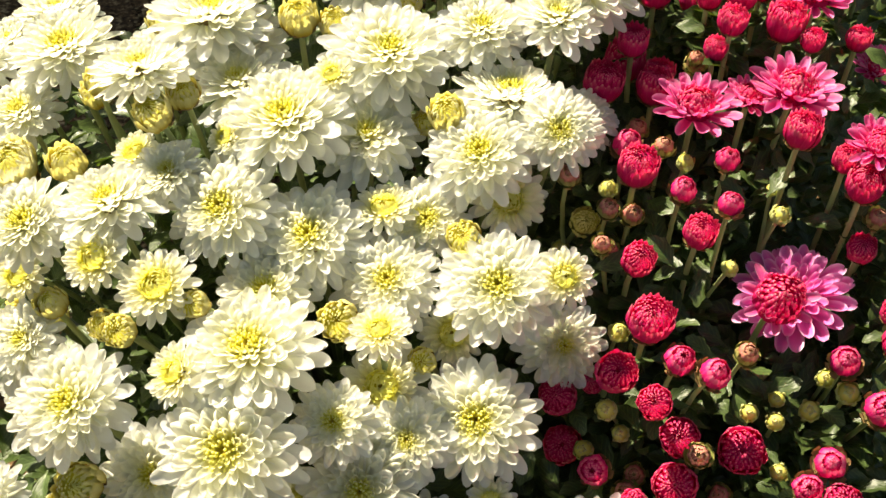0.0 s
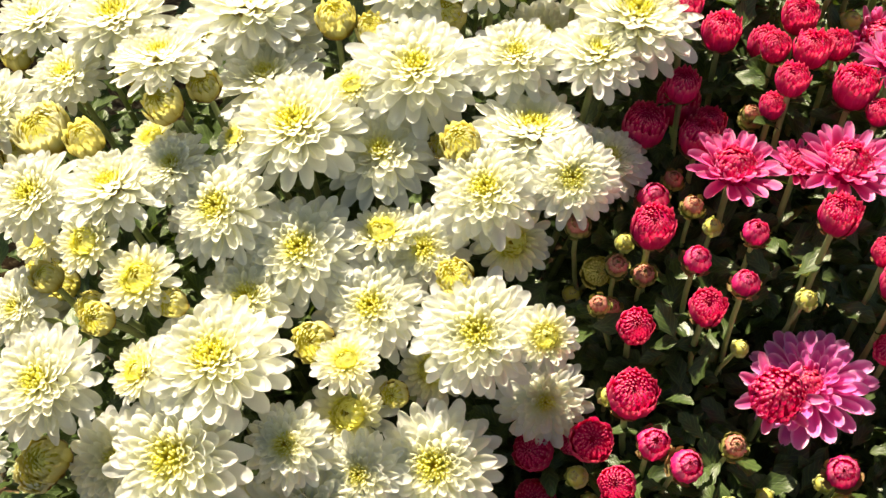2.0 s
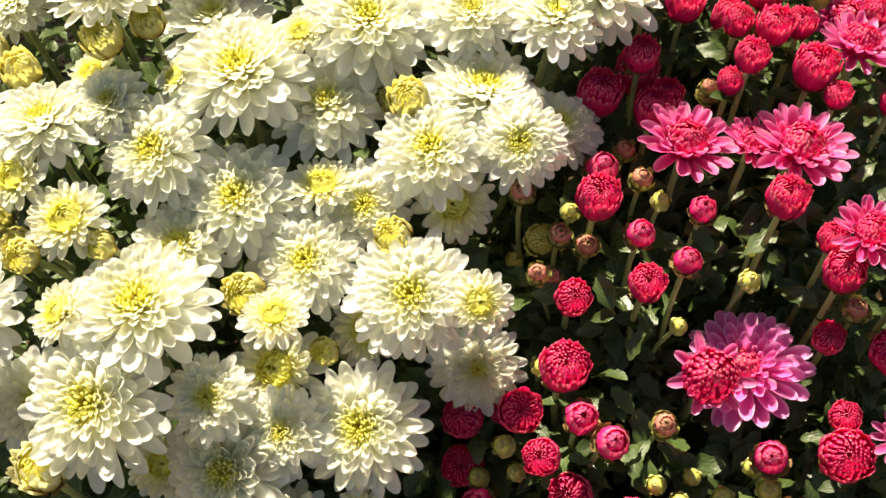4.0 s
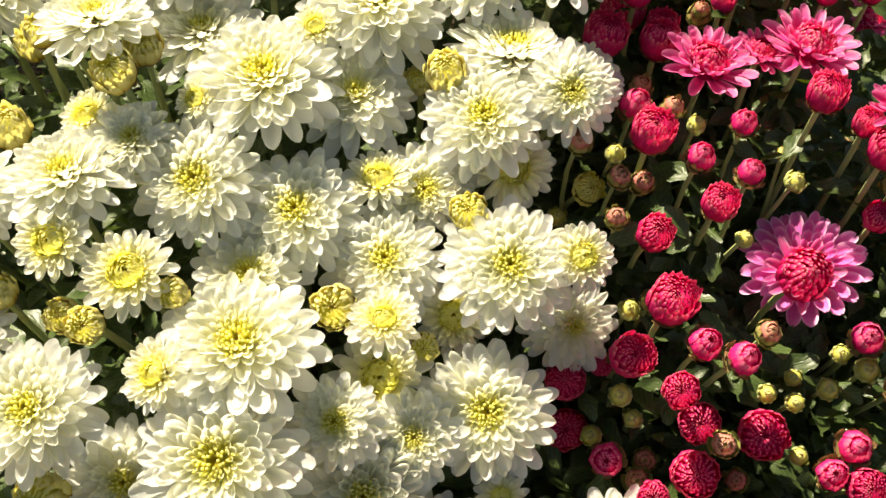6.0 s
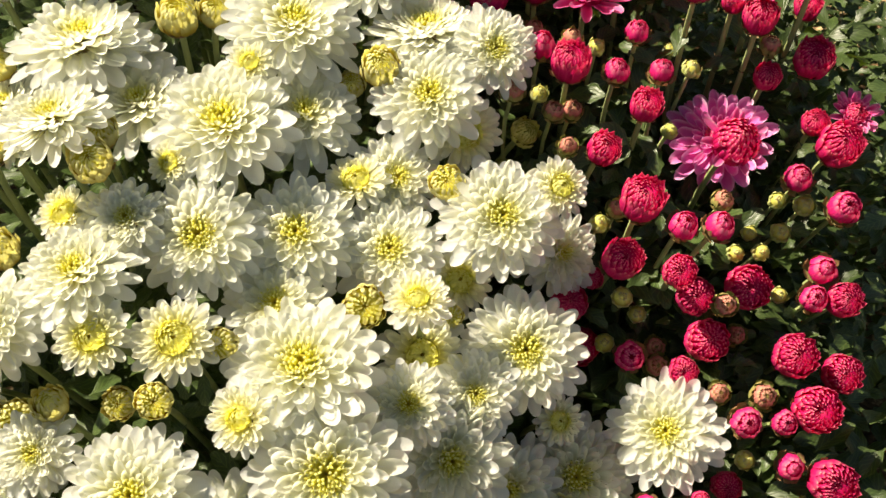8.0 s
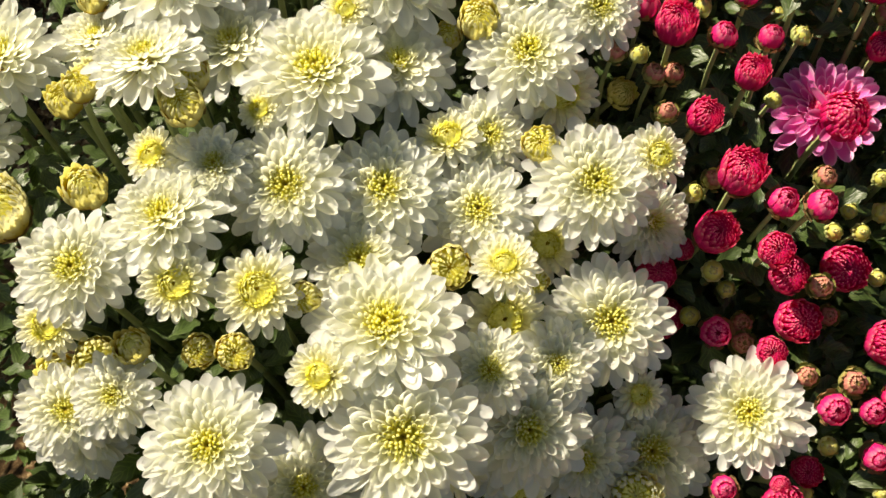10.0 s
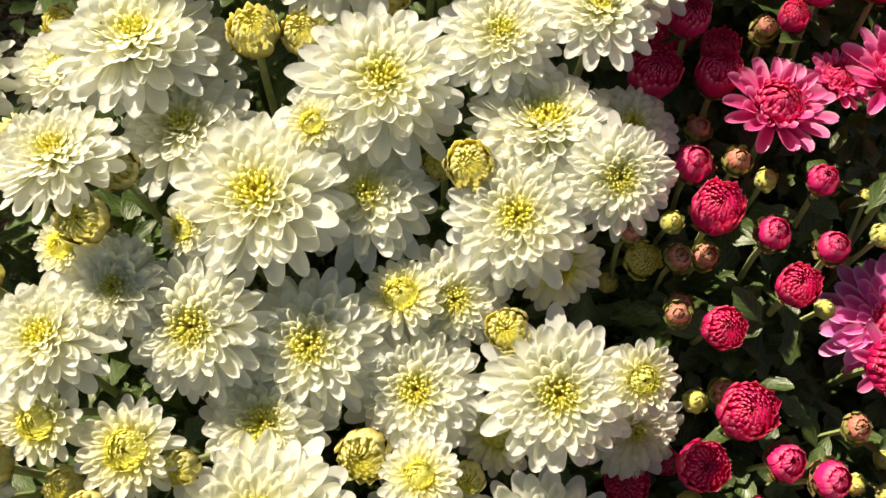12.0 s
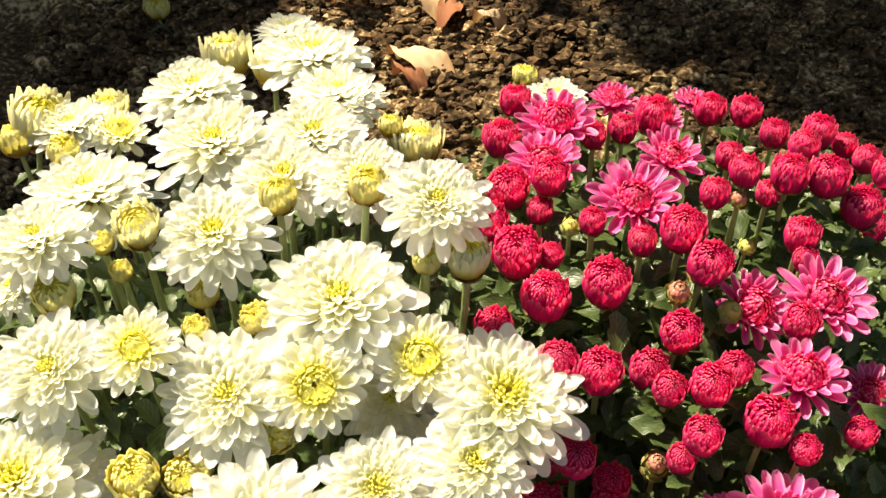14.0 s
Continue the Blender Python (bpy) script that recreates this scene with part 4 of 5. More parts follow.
bud_white(-0.1535, 0.3983, 0.3191, 0.0068, 0.05, -0.23, 0.97)
bud_white(-0.1817, 0.3365, 0.2334, 0.0095, 0.10, -0.52, 0.85)
bud_white(-0.1623, 0.4144, 0.3014, 0.0076, -0.19, -0.24, 0.95)
bud_white(-0.1403, 0.4641, 0.3100, 0.0067, -0.11, -0.20, 0.97)
lime_bud(0.0645, 0.3614, 0.2683, 0.0071, 0.12, -0.60, 0.79)
open_pink(0.1142, 0.6277, 0.3163, 0.0211, -0.00, -0.12, 0.99)
open_pink(0.1007, 0.5825, 0.3310, 0.0184, -0.00, -0.12, 0.99)
open_pink(0.1494, 0.6556, 0.3041, 0.0141, 0.01, 0.01, 1.00)
open_pink(0.1641, 0.5951, 0.3166, 0.0181, 0.10, -0.13, 0.99)
open_pink(0.1321, 0.5415, 0.3422, 0.0204, -0.01, -0.24, 0.97)
open_pink(0.1808, 0.5062, 0.3066, 0.0186, 0.27, -0.44, 0.86)
open_pink(0.2031, 0.4931, 0.3261, 0.0209, 0.09, -0.24, 0.97)
open_pink(0.1758, 0.4492, 0.3365, 0.0176, 0.01, 0.01, 1.00)
open_pink(0.2329, 0.4836, 0.2705, 0.0152, 0.09, -0.24, 0.97)
open_pink(0.1590, 0.3995, 0.3182, 0.0216, 0.08, -0.10, 0.99)
open_pink(0.1141, 0.3943, 0.3129, 0.0204, 0.03, -0.12, 0.99)
open_pink(0.1412, 0.4065, 0.3078, 0.0140, 0.03, -0.12, 0.99)
open_pink(0.1551, 0.3345, 0.2530, 0.0278, -0.32, -0.24, 0.92)
open_pink(0.1865, 0.3611, 0.3154, 0.0162, -0.09, -0.20, 0.97)
open_pink(0.2185, 0.3132, 0.2561, 0.0132, -0.07, -0.42, 0.90)
open_pink(0.1767, 0.6579, 0.2876, 0.0132, 0.01, 0.01, 1.00)
open_pink(0.1986, 0.6747, 0.2846, 0.0111, 0.12, 0.08, 0.99)
skirted_pink(0.1383, 0.3046, 0.2781, 0.0125, -0.03, -0.44, 0.90)
half_pink(0.0991, 0.6623, 0.3003, 0.0078, 0.02, 0.16, 0.99)
half_pink(0.0871, 0.6265, 0.3057, 0.0090, 0.01, 0.01, 1.00)
half_pink(0.1662, 0.6359, 0.3062, 0.0097, 0.01, 0.01, 1.00)
half_pink(0.1486, 0.6274, 0.3060, 0.0069, 0.01, 0.01, 1.00)
half_pink(0.1323, 0.6214, 0.3069, 0.0058, 0.01, 0.01, 1.00)
half_pink(0.1971, 0.6425, 0.3025, 0.0079, 0.01, 0.01, 1.00)
half_pink(0.2154, 0.6398, 0.3015, 0.0077, 0.01, 0.01, 1.00)
half_pink(0.2254, 0.6226, 0.3002, 0.0070, 0.01, 0.01, 1.00)
half_pink(0.2520, 0.6295, 0.2938, 0.0085, 0.01, 0.01, 1.00)
half_pink(0.1843, 0.5568, 0.3377, 0.0069, 0.01, 0.01, 1.00)
half_pink(0.2052, 0.5570, 0.3340, 0.0084, 0.01, 0.01, 1.00)
half_pink(0.2226, 0.5560, 0.3317, 0.0089, 0.01, 0.01, 1.00)
half_pink(0.2385, 0.5485, 0.3187, 0.0090, 0.01, 0.01, 1.00)
half_pink(0.1677, 0.5451, 0.3369, 0.0064, 0.01, 0.01, 1.00)
half_pink(0.1990, 0.5599, 0.3202, 0.0057, 0.01, 0.01, 1.00)
half_pink(0.2016, 0.5258, 0.3274, 0.0074, 0.01, 0.01, 1.00)
half_pink(0.1455, 0.5165, 0.3456, 0.0089, -0.00, -0.12, 0.99)
half_pink(0.1521, 0.4990, 0.3436, 0.0085, 0.10, -0.13, 0.99)
half_pink(0.1303, 0.5189, 0.3380, 0.0059, 0.01, 0.01, 1.00)
half_pink(0.1116, 0.5294, 0.3407, 0.0055, 0.01, 0.01, 1.00)
half_pink(0.0944, 0.5544, 0.3246, 0.0058, 0.01, 0.01, 1.00)
half_pink(0.0817, 0.5661, 0.3281, 0.0089, -0.00, -0.12, 0.99)
half_pink(0.0715, 0.5510, 0.3232, 0.0083, -0.01, -0.24, 0.97)
half_pink(0.0994, 0.5625, 0.3369, 0.0081, -0.00, -0.12, 0.99)
half_pink(0.0782, 0.5163, 0.3394, 0.0098, -0.00, -0.12, 0.99)
half_pink(0.0927, 0.5184, 0.3337, 0.0052, 0.01, 0.01, 1.00)
half_pink(0.0860, 0.4907, 0.3403, 0.0092, 0.00, -0.06, 1.00)
half_pink(0.1109, 0.4953, 0.3405, 0.0093, 0.00, -0.06, 1.00)
half_pink(0.1360, 0.4737, 0.3334, 0.0077, -0.01, -0.24, 0.97)
half_pink(0.1027, 0.4614, 0.3290, 0.0084, -0.00, -0.12, 0.99)
half_pink(0.1234, 0.4656, 0.3225, 0.0077, -0.00, -0.12, 0.99)
half_pink(0.1252, 0.4473, 0.3342, 0.0064, -0.01, -0.24, 0.97)
half_pink(0.1401, 0.4461, 0.3361, 0.0077, -0.01, -0.18, 0.98)
half_pink(0.1509, 0.4534, 0.3348, 0.0063, -0.00, -0.12, 0.99)
half_pink(0.1593, 0.4334, 0.3288, 0.0090, -0.00, -0.12, 0.99)
half_pink(0.1324, 0.4268, 0.3332, 0.0067, -0.00, -0.12, 0.99)
half_pink(0.1845, 0.4764, 0.3311, 0.0072, -0.00, -0.12, 0.99)
half_pink(0.1940, 0.4303, 0.3210, 0.0056, -0.00, -0.12, 0.99)
half_pink(0.1275, 0.4283, 0.3172, 0.0056, -0.00, -0.12, 0.99)
half_pink(0.1696, 0.4226, 0.3253, 0.0053, -0.00, -0.12, 0.99)
half_pink(0.0663, 0.4915, 0.3233, 0.0080, -0.00, -0.12, 0.99)
half_pink(0.0852, 0.4567, 0.3433, 0.0073, -0.00, -0.12, 0.99)
half_pink(0.0888, 0.4303, 0.3203, 0.0073, -0.00, -0.12, 0.99)
half_pink(0.1035, 0.4297, 0.3020, 0.0071, -0.00, -0.12, 0.99)
half_pink(0.2755, 0.6163, 0.2840, 0.0071, 0.01, 0.01, 1.00)
half_pink(0.2689, 0.6294, 0.2828, 0.0064, 0.01, 0.01, 1.00)
half_pink(0.2545, 0.5575, 0.2959, 0.0065, 0.01, 0.01, 1.00)
half_pink(0.2310, 0.6000, 0.3110, 0.0075, 0.01, 0.01, 1.00)
half_pink(0.1950, 0.6010, 0.3070, 0.0066, 0.01, 0.01, 1.00)
half_pink(0.2700, 0.5860, 0.3020, 0.0074, 0.01, 0.01, 1.00)
half_pink(0.1999, 0.5138, 0.3249, 0.0051, -0.00, -0.12, 0.99)
half_pink(0.0892, 0.4443, 0.2999, 0.0098, 0.03, -0.12, 0.99)
half_pink(0.0754, 0.4188, 0.3051, 0.0095, 0.05, -0.23, 0.97)
half_pink(0.0989, 0.4156, 0.3049, 0.0084, 0.03, -0.12, 0.99)
tight_pink(0.0830, 0.3820, 0.2980, 0.0075, 0.05, -0.23, 0.97)
half_pink(0.1532, 0.3652, 0.3178, 0.0077, 0.03, -0.12, 0.99)
half_pink(0.1091, 0.3336, 0.2880, 0.0070, 0.05, -0.23, 0.97)
half_pink(0.0836, 0.3575, 0.3045, 0.0086, 0.04, -0.17, 0.98)
half_pink(0.0847, 0.2964, 0.2741, 0.0093, 0.05, -0.23, 0.97)
half_pink(0.0825, 0.3245, 0.2805, 0.0071, 0.08, -0.43, 0.90)
half_pink(0.0721, 0.2879, 0.2507, 0.0085, 0.08, -0.43, 0.90)
half_pink(0.0835, 0.2642, 0.2607, 0.0069, -0.25, -0.53, 0.81)
half_pink(0.0979, 0.2672, 0.2336, 0.0082, -0.25, -0.53, 0.81)
half_pink(0.1235, 0.2631, 0.2300, 0.0096, -0.21, -0.55, 0.81)
half_pink(0.0953, 0.2513, 0.2226, 0.0094, -0.25, -0.53, 0.81)
half_pink(0.0771, 0.2428, 0.2218, 0.0060, -0.29, -0.60, 0.75)
half_pink(0.1218, 0.2068, 0.2107, 0.0096, -0.25, -0.53, 0.81)
half_pink(0.1269, 0.2300, 0.2172, 0.0094, -0.21, -0.46, 0.87)
half_pink(0.1485, 0.2201, 0.2029, 0.0086, -0.23, -0.49, 0.84)
half_pink(0.1950, 0.2976, 0.2573, 0.0100, -0.10, -0.46, 0.88)
half_pink(0.1947, 0.3151, 0.2575, 0.0061, -0.16, -0.38, 0.91)
half_pink(0.1839, 0.3413, 0.2706, 0.0064, -0.16, -0.38, 0.91)
half_pink(0.2084, 0.3389, 0.2741, 0.0093, -0.16, -0.38, 0.91)
half_pink(0.1124, 0.1805, 0.1981, 0.0094, -0.20, -0.64, 0.74)
half_pink(0.0590, 0.1925, 0.1900, 0.0085, -0.24, -0.53, 0.81)
half_pink(0.0789, 0.1730, 0.1950, 0.0083, -0.24, -0.53, 0.81)
tight_pink(0.0370, 0.2040, 0.2000, 0.0056, -0.24, -0.53, 0.81)
half_pink(0.1600, 0.2407, 0.2257, 0.0077, -0.12, -0.50, 0.86)
half_pink(0.0646, 0.2977, 0.2322, 0.0051, -0.34, -0.48, 0.81)
half_pink(0.0495, 0.2920, 0.2290, 0.0083, -0.20, -0.48, 0.85)
half_pink(0.0535, 0.2860, 0.2020, 0.0085, -0.20, -0.48, 0.85)
half_pink(0.1803, 0.3507, 0.3004, 0.0081, -0.09, -0.20, 0.97)
half_pink(0.1753, 0.3644, 0.3025, 0.0059, -0.09, -0.20, 0.97)
half_pink(0.2022, 0.3448, 0.3196, 0.0086, -0.09, -0.20, 0.97)
half_pink(0.2213, 0.3630, 0.2844, 0.0064, -0.09, -0.20, 0.97)
half_pink(0.0795, 0.2048, 0.1832, 0.0063, -0.24, -0.53, 0.81)
half_pink(0.0594, 0.1984, 0.1972, 0.0040, -0.24, -0.53, 0.81)
half_pink(0.0185, 0.1924, 0.2107, 0.0053, -0.24, -0.53, 0.81)
half_pink(0.1533, 0.6470, 0.2906, 0.0067, 0.01, 0.01, 1.00)
half_pink(0.1367, 0.6375, 0.2947, 0.0060, 0.01, 0.01, 1.00)
tight_pink(0.1025, 0.3492, 0.2989, 0.0061, 0.05, -0.23, 0.97)
tight_pink(0.1252, 0.3681, 0.2996, 0.0058, 0.03, -0.12, 0.99)
tight_pink(0.1222, 0.3429, 0.2960, 0.0060, 0.03, -0.12, 0.99)
tight_pink(0.0949, 0.2794, 0.2693, 0.0066, 0.07, -0.34, 0.94)
tight_pink(0.1072, 0.2714, 0.2707, 0.0067, 0.17, -0.36, 0.92)
tight_pink(0.0631, 0.2614, 0.2183, 0.0069, -0.27, -0.56, 0.78)
tight_pink(0.0876, 0.2112, 0.2183, 0.0068, -0.27, -0.56, 0.78)
tight_pink(0.1472, 0.2460, 0.2284, 0.0065, -0.21, -0.46, 0.87)
tight_pink(0.1567, 0.2535, 0.2349, 0.0071, -0.21, -0.46, 0.87)
tight_pink(0.1806, 0.2723, 0.2460, 0.0080, -0.10, -0.46, 0.88)
tight_pink(0.1681, 0.2914, 0.2537, 0.0070, -0.16, -0.38, 0.91)
tight_pink(0.1004, 0.1927, 0.2006, 0.0062, -0.29, -0.60, 0.75)
tight_pink(0.1070, 0.2080, 0.2090, 0.0058, -0.24, -0.53, 0.81)
bract_bud(0.1387, 0.4905, 0.3381, 0.0050, -0.00, -0.12, 0.99)
bract_bud(0.1205, 0.4325, 0.3089, 0.0042, -0.00, -0.12, 0.99)
bract_bud(0.1817, 0.5507, 0.3269, 0.0042, -0.00, -0.12, 0.99)
bract_bud(0.0998, 0.3828, 0.2954, 0.0053, 0.05, -0.23, 0.97)
bract_bud(0.0722, 0.3389, 0.2733, 0.0047, -0.03, -0.35, 0.94)
bract_bud(0.0720, 0.3501, 0.2871, 0.0051, 0.07, -0.34, 0.94)
bract_bud(0.0836, 0.3533, 0.2806, 0.0052, 0.07, -0.34, 0.94)
bract_bud(0.0540, 0.3545, 0.3025, 0.0053, 0.07, -0.34, 0.94)
bract_bud(0.1267, 0.2927, 0.2572, 0.0053, 0.07, -0.34, 0.94)
bract_bud(0.1017, 0.2522, 0.2423, 0.0053, -0.25, -0.53, 0.81)
bract_bud(0.0780, 0.2600, 0.2040, 0.0056, -0.25, -0.53, 0.81)
bract_bud(0.0830, 0.2690, 0.2040, 0.0052, -0.25, -0.53, 0.81)
bract_bud(0.1160, 0.2550, 0.2100, 0.0050, -0.25, -0.53, 0.81)
bract_bud(0.0855, 0.3130, 0.2530, 0.0050, 0.07, -0.34, 0.94)
bract_bud(0.0910, 0.4020, 0.2910, 0.0052, 0.07, -0.34, 0.94)
bract_bud(0.0882, 0.2304, 0.2143, 0.0051, -0.21, -0.46, 0.87)
bract_bud(0.1031, 0.2196, 0.2163, 0.0060, -0.23, -0.49, 0.84)
bract_bud(0.1920, 0.3520, 0.2795, 0.0056, -0.09, -0.20, 0.97)
bract_bud(0.0669, 0.3290, 0.2854, 0.0046, -0.16, -0.40, 0.90)
bract_bud(0.1215, 0.4346, 0.3047, 0.0055, 0.07, -0.33, 0.94)
green_bud(0.1042, 0.5364, 0.3314, 0.0047, -0.00, -0.12, 0.99)
green_bud(0.1863, 0.5408, 0.3066, 0.0045, -0.00, -0.12, 0.99)
green_bud(0.1504, 0.3563, 0.2774, 0.0051, 0.15, -0.21, 0.97)
green_bud(0.1266, 0.3359, 0.2642, 0.0044, 0.26, -0.29, 0.92)
green_bud(0.1500, 0.3743, 0.2765, 0.0036, -0.02, 0.16, 0.99)
green_bud(0.1089, 0.3758, 0.2916, 0.0048, 0.05, -0.23, 0.97)
green_bud(0.0740, 0.3670, 0.2837, 0.0050, 0.07, -0.34, 0.94)
green_bud(0.1397, 0.2585, 0.2211, 0.0044, -0.25, -0.53, 0.81)
green_bud(0.0885, 0.2066, 0.1949, 0.0049, -0.29, -0.60, 0.75)
green_bud(0.1298, 0.2807, 0.2326, 0.0046, -0.25, -0.53, 0.81)
green_bud(0.1392, 0.2751, 0.2340, 0.0046, -0.25, -0.53, 0.81)
green_bud(0.1557, 0.2821, 0.2323, 0.0053, -0.25, -0.53, 0.81)
green_bud(0.1434, 0.2888, 0.2315, 0.0042, -0.25, -0.53, 0.81)
green_bud(0.0685, 0.2796, 0.2362, 0.0054, -0.34, -0.48, 0.81)
green_bud(0.0752, 0.2762, 0.2243, 0.0045, -0.34, -0.48, 0.81)
green_bud(0.0610, 0.2780, 0.2100, 0.0052, -0.34, -0.48, 0.81)
green_bud(0.0550, 0.3660, 0.2470, 0.0050, 0.07, -0.34, 0.94)
green_bud(0.0765, 0.3130, 0.2480, 0.0052, 0.07, -0.34, 0.94)
green_bud(0.1620, 0.4900, 0.3240, 0.0054, 0.20, -0.40, 0.89)
green_bud(0.1663, 0.2985, 0.2336, 0.0046, -0.21, -0.46, 0.87)
green_bud(0.1718, 0.2869, 0.2383, 0.0058, -0.21, -0.46, 0.87)
green_bud(0.0765, 0.1987, 0.1765, 0.0042, -0.24, -0.53, 0.81)
green_bud(0.1017, 0.1843, 0.1845, 0.0041, -0.24, -0.53, 0.81)


dress_stems()

# ---- foliage inside the two plants ----
def foliage(name, label, root, count, seed, drop, domes):
    g = random.Random(seed)
    s = Sheet()
    mine = [h for h in HEADS if h[3] is root]
    for _ in range(count):
        c, r, n, _root = g.choice(mine)
        at = Vector((c.x + g.gauss(0, 0.018), c.y + g.gauss(0, 0.018), c.z - (drop if c.y > 0.43 else drop + 0.017) - 0.13 * g.random() ** 1.7))
        if c.y > 0.52 and at.y > c.y:
            at.z -= 0.035
        if g.random() < 0.45:
            rho, az = math.sqrt(g.random()), g.uniform(0, 6.283)
            cx, cy, rx, ry, tall = g.choice(domes)
            at = Vector((cx + rx * rho * math.cos(az), cy + ry * rho * math.sin(az), tall * math.sqrt(1 - rho * rho * 0.85) * g.uniform(0.35, 0.95)))
        turn, size = Euler((radians(g.uniform(-35, 50)), radians(g.uniform(-30, 30)), g.uniform(0, 6.283))).to_matrix(), g.uniform(0.011, 0.023)
        if at.z < 0.03 or covered(at, at + turn @ Vector((0, size, 0))):
            continue
        m = Matrix.Translation(at) @ turn.to_4x4() @ Matrix.Scale(size, 4)
        blade(s, m, g.choice((2.2, 2.6, 3.0)), g.uniform(0.4, 0.66), g.uniform(0.1, 0.45), g.uniform(0.1, 0.7), g, 10)
    return tagged(new(name, s.mesh(name, LEAF)), label, "foliage", "", "stuff")


foliage("white_plant_foliage", "dark green lobed leaves under the white flowers", WHITE_ROOT, 7500, 3, 0.052, [(-0.05, 0.42, 0.27, 0.34, 0.24), (-0.13, 0.47, 0.27, 0.32, 0.25), (-0.14, 0.28, 0.16, 0.20, 0.20)])
foliage("pink_plant_foliage", "dark green lobed leaves among the crimson buds", PINK_ROOT, 15000, 4, 0.017, [(0.16, 0.40, 0.27, 0.34, 0.24), (0.26, 0.46, 0.22, 0.30, 0.26), (0.38, 0.50, 0.20, 0.27, 0.20)])


# ---- shrubs added unseen beyond the bed to cast shade on the soil ----
def shrub(x, y, wide, deep, tall, seed, leaves=4200, low=0.09, label="dense dark green leafy shrub, added out of view to shade the soil"):
    g = random.Random(seed)
    thing = tagged(new("shrub"), label, "shrub", "shrubs")
    thing.location = (x, y, -0.01)
    for k in range(3):
        foot = Vector(((k - 1) * wide * 0.3, 0, 0))
        pts = [foot + Vector((0.04 * math.sin(j + k), 0.03 * math.cos(2 * j + k), tall * 0.7 * j / 6)) for j in range(7)]
        part("trunk", tube(pts, 0.022, 0.008, 8).mesh("trunk", STEM), thing)
    s = Sheet()
    for _ in range(leaves):
        while True:
            q = Vector((g.uniform(-1, 1), g.uniform(-1, 1), g.uniform(-1, 1)))
            if abs(q.x) ** 4 + q.y ** 4 + q.z ** 4 < 1 + 0.35 * noise.noise(q * 2.5):
                break
        at = Vector((q.x * wide / 2, q.y * deep / 2, tall * (0.54 + 0.46 * q.z)))
        m = Matrix.Translation(at) @ Euler((g.uniform(-0.9, 0.9), g.uniform(-0.9, 0.9), g.uniform(0, 6.283))).to_matrix().to_4x4() @ Matrix.Scale(low * g.uniform(1.0, 1.55), 4)
        blade(s, m, 2.4, 0.2, g.uniform(0.1, 0.4), g.uniform(0.1, 0.6), g, 6, (-1.0, 0.0, 1.0))
    part("crown", s.mesh("crown", LEAF), thing)


# out-of-view blockers; the gap between them lets sun onto the soil
shrub(-1.95, 1.95, 2.1, 0.5, 2.40, 31, 7000)
shrub(0.635, 1.95, 2.1, 0.5, 2.42, 32, 8000)
# lower bushes added to keep skylight off the shaded soil
LOW = "low dark green bush at the edge of the soil, added to block skylight"
shrub(0.98, 1.50, 0.80, 0.66, 1.52, 33, 6000, 0.05, LOW)
shrub(-0.86, 1.52, 0.74, 0.66, 0.92, 34, 4500, 0.05, LOW)

# ---- ground ----
def soil_height(x, y):
    """Low mounds and hollows of dug soil."""
    return 0.020 * noise.noise(Vector((x * 4, y * 4, 0.3))) + 0.016 * noise.noise(Vector((x * 11, y * 11, 5.1))) + 0.010 * noise.noise(Vector((x * 27, y * 27, 2.2)))


def ground():
    s = Sheet()
    xs = [-30, -12, -5, -2.5, -1.5, -1.0, -0.7] + [-0.5 + 0.02 * i for i in range(66)] + [1.0, 1.5, 2.2, 3.5, 7, 14, 30]
    ys = [-30, -12, -5, -2, -1, -0.4, 0.0, 0.3, 0.5] + [0.66 + 0.02 * i for i in range(56)] + [2.0, 2.5, 3.2, 4.5, 7, 14, 30]
    s.grid([[((x, y, soil_height(x, y) - 0.004), x, y) for x in xs] for y in ys])
    return tagged(new("ground", s.mesh("ground", SOIL)), "dry brown garden soil in sun and shade", "soil", "", "structure")


ground()

ICO = [Vector(v).normalized() for v in ((0, 1, 1.618), (0, 1, -1.618), (0, -1, 1.618), (0, -1, -1.618), (1, 1.618, 0), (1, -1.618, 0), (-1, 1.618, 0), (-1, -1.618, 0), (1.618, 0, 1), (1.618, 0, -1), (-1.618, 0, 1), (-1.618, 0, -1))]
ICO_FACES = [(a, b, c) for a in range(12) for b in range(a + 1, 12) for c in range(b + 1, 12) if max((ICO[a] - ICO[b]).length, (ICO[b] - ICO[c]).length, (ICO[a] - ICO[c]).length) < 1.1]


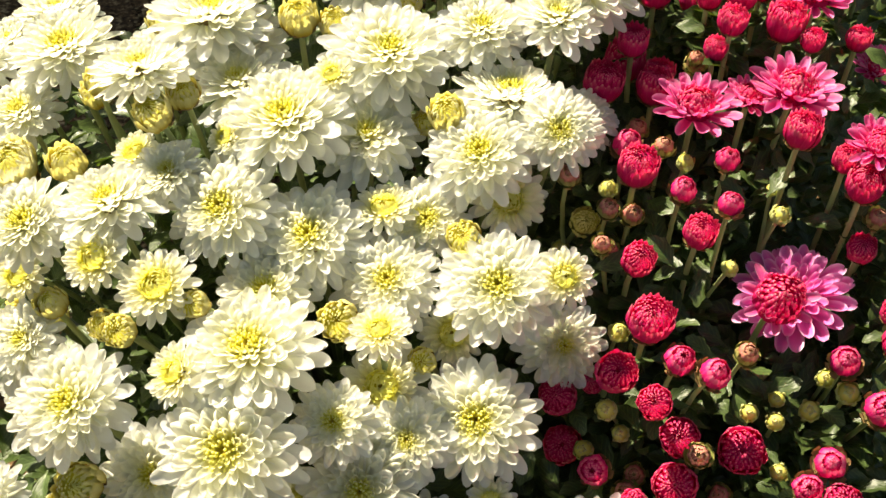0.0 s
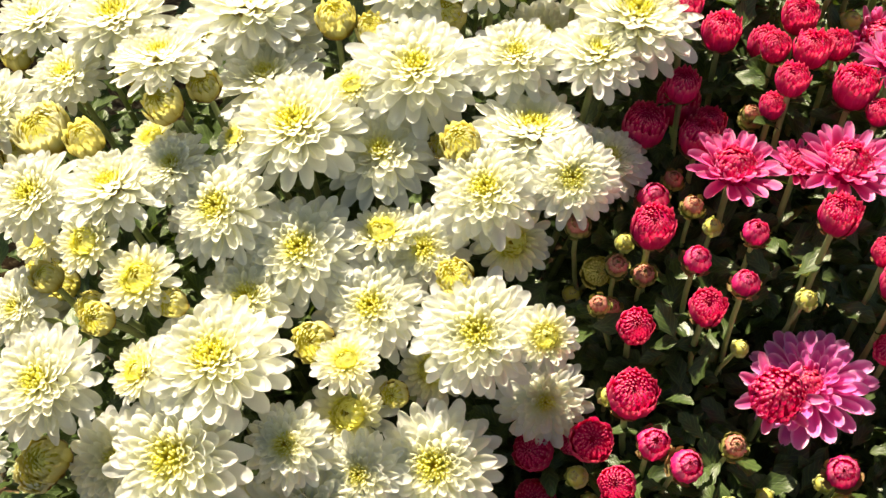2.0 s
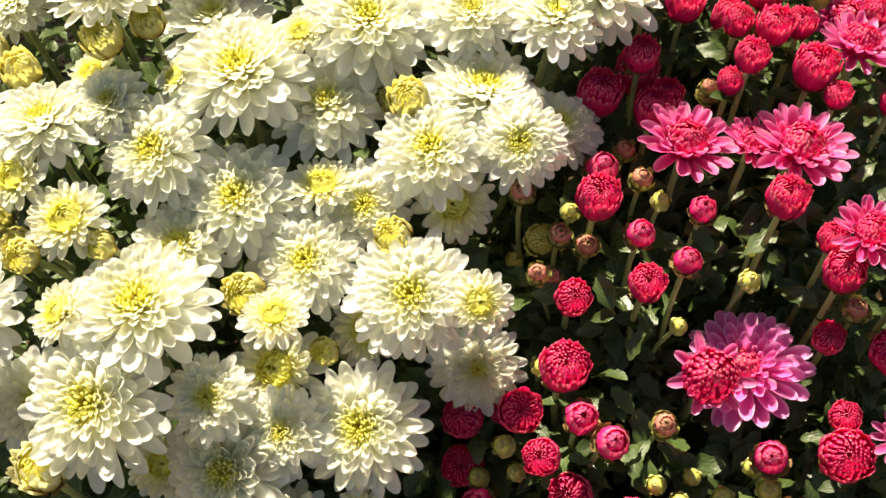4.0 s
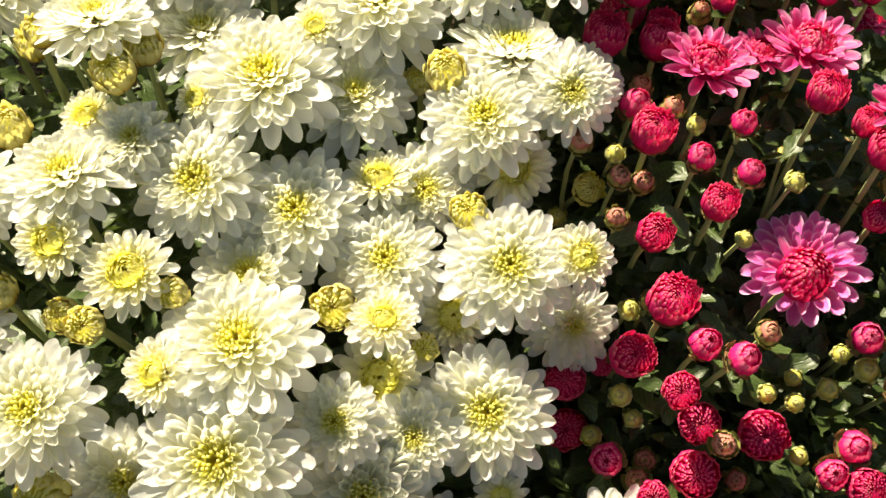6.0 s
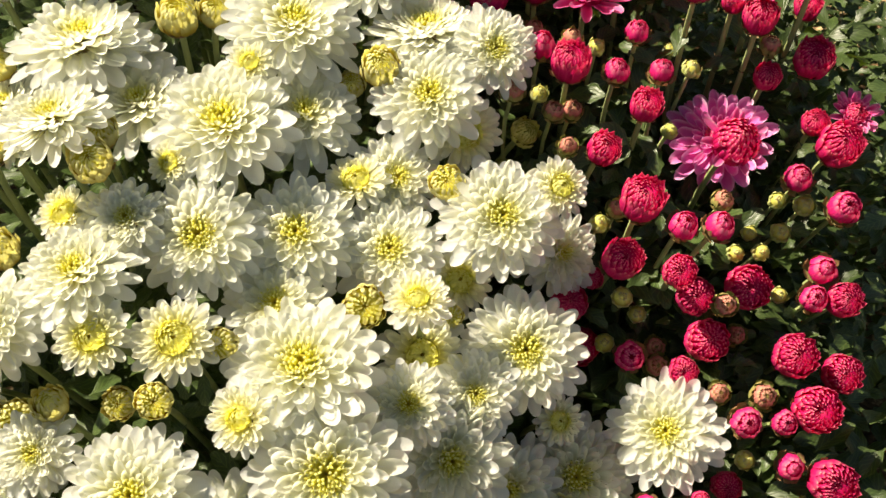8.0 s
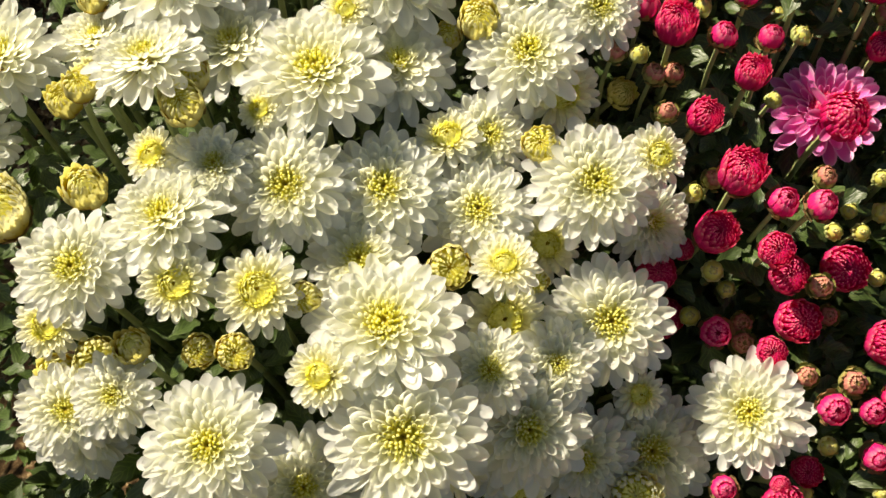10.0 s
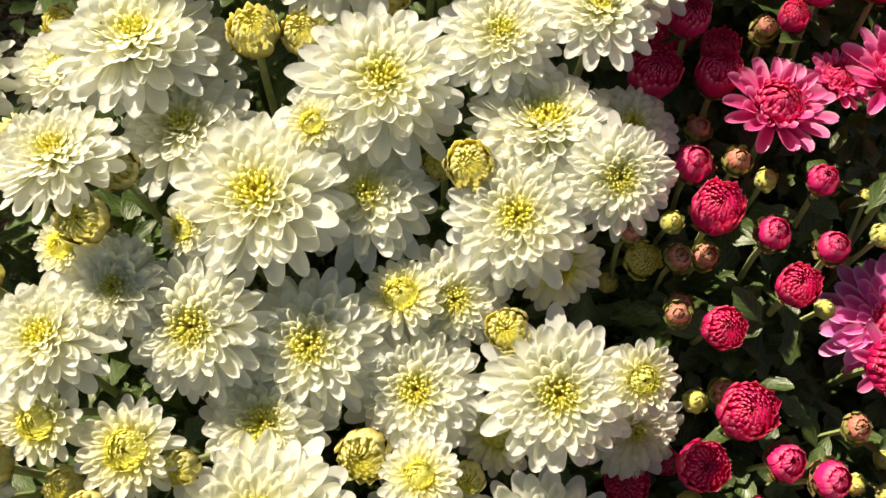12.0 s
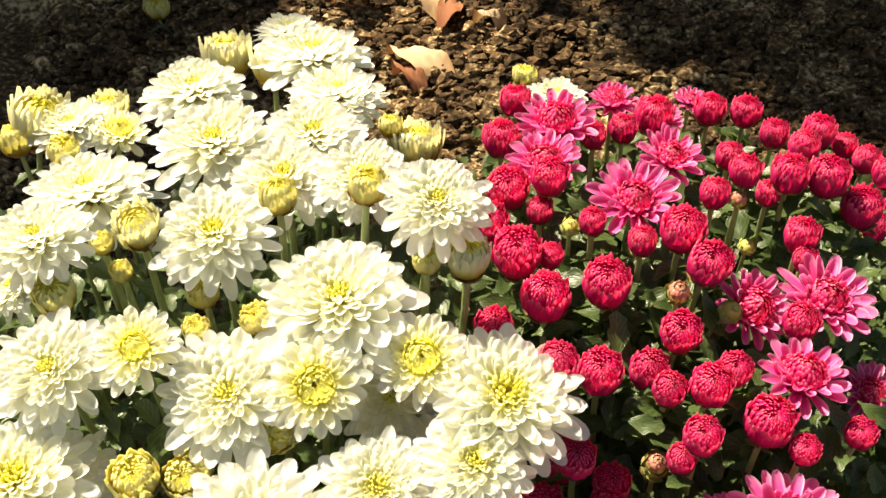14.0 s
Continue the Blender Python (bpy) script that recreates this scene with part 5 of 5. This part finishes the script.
def clods():
    g = random.Random(21)
    s = Sheet()
    spots = [(g.uniform(-0.32, 0.62), g.uniform(0.72, 1.45), 0.0009 + 0.0085 * g.random() ** 3.6) for _ in range(36000)]
    # a heap of larger, paler lumps at the edge of the shade
    spots += [(0.235 + g.gauss(0, 0.032), 1.135 + g.gauss(0, 0.026), g.uniform(0.003, 0.0085)) for _ in range(140)]
    for x, y, size in spots:
        heap = 0.016 * math.exp(-((x - 0.235) / 0.05) ** 2 - ((y - 1.135) / 0.04) ** 2)
        z = soil_height(x, y) + size * 0.3 + heap * g.random()
        base = len(s.v)
        q = Euler((g.uniform(0, 6), g.uniform(0, 6), g.uniform(0, 6))).to_matrix()
        st = Vector((g.uniform(0.7, 1.6), g.uniform(0.6, 1.2), g.uniform(0.45, 0.95)))
        for v in ICO:
            w = q @ (v * g.uniform(0.55, 1.3) * size)
            s.v.append((x + w.x * st.x, y + w.y * st.y, z + w.z * st.z))
            s.uv.append((v.x, v.y))
        for fc in ICO_FACES:
            a, b, c = (ICO[k] for k in fc)
            order = fc if (b - a).cross(c - a).dot(a) > 0 else (fc[0], fc[2], fc[1])
            s.f.append(tuple(base + k for k in order))
    lumps = s.mesh("soil_clods", SOIL)
    lumps.shade_flat()
    return tagged(new("soil_clods", lumps), "loose crumbs and clods of dry soil", "soil", "", "stuff")


clods()


def dead_leaf(x, y, length, width, turn, skin, label, curl=0.5, tilt=8.0):
    s = Sheet()
    rows = []
    for j in range(11):
        v = j / 10
        half = 0.5 * width * max(0.06, math.sin(math.pi * min(1, v * 0.92 + 0.05)) ** 0.8)
        rows.append([(((u * half), (v - 0.5) * length, 0.012 * math.sin(3 * v + u) + curl * half * abs(u) ** 1.6 + 0.003 * math.sin(13 * v + 5 * u)), 0.5 + 0.5 * u, v) for u in (-1, -0.6, -0.2, 0.2, 0.6, 1)])
    s.grid(rows)
    ob = tagged(new("dead_leaf", s.mesh("dead_leaf", skin)), label, "leaf", "dead leaves")
    ob.matrix_basis = pose(x, y, soil_height(x, y) + 0.010, tilt, 0, turn)
    return ob


dead_leaf(0.074, 1.105, 0.080, 0.034, 52, DRY, "curled pale brown dead leaf on the soil", 0.35, 5)
dead_leaf(0.062, 1.090, 0.050, 0.016, 40, RUST, "narrow rust-red dead leaf on the soil", 0.9, 4)
dead_leaf(0.112, 1.175, 0.055, 0.026, -25, RUST, "dark rust-brown dead leaf on the soil", 0.4, 8)
dead_leaf(0.095, 1.205, 0.060, 0.030, 10, DRY, "pale brown dead leaf on the soil", 0.3, 10)
dead_leaf(0.150, 1.150, 0.035, 0.010, 80, DRY, "small straw-coloured dead leaf on the soil", 0.3, 5)
dead_leaf(0.020, 1.215, 0.060, 0.030, 100, DRY, "pale brown dead leaf on the soil", 0.3, 8)
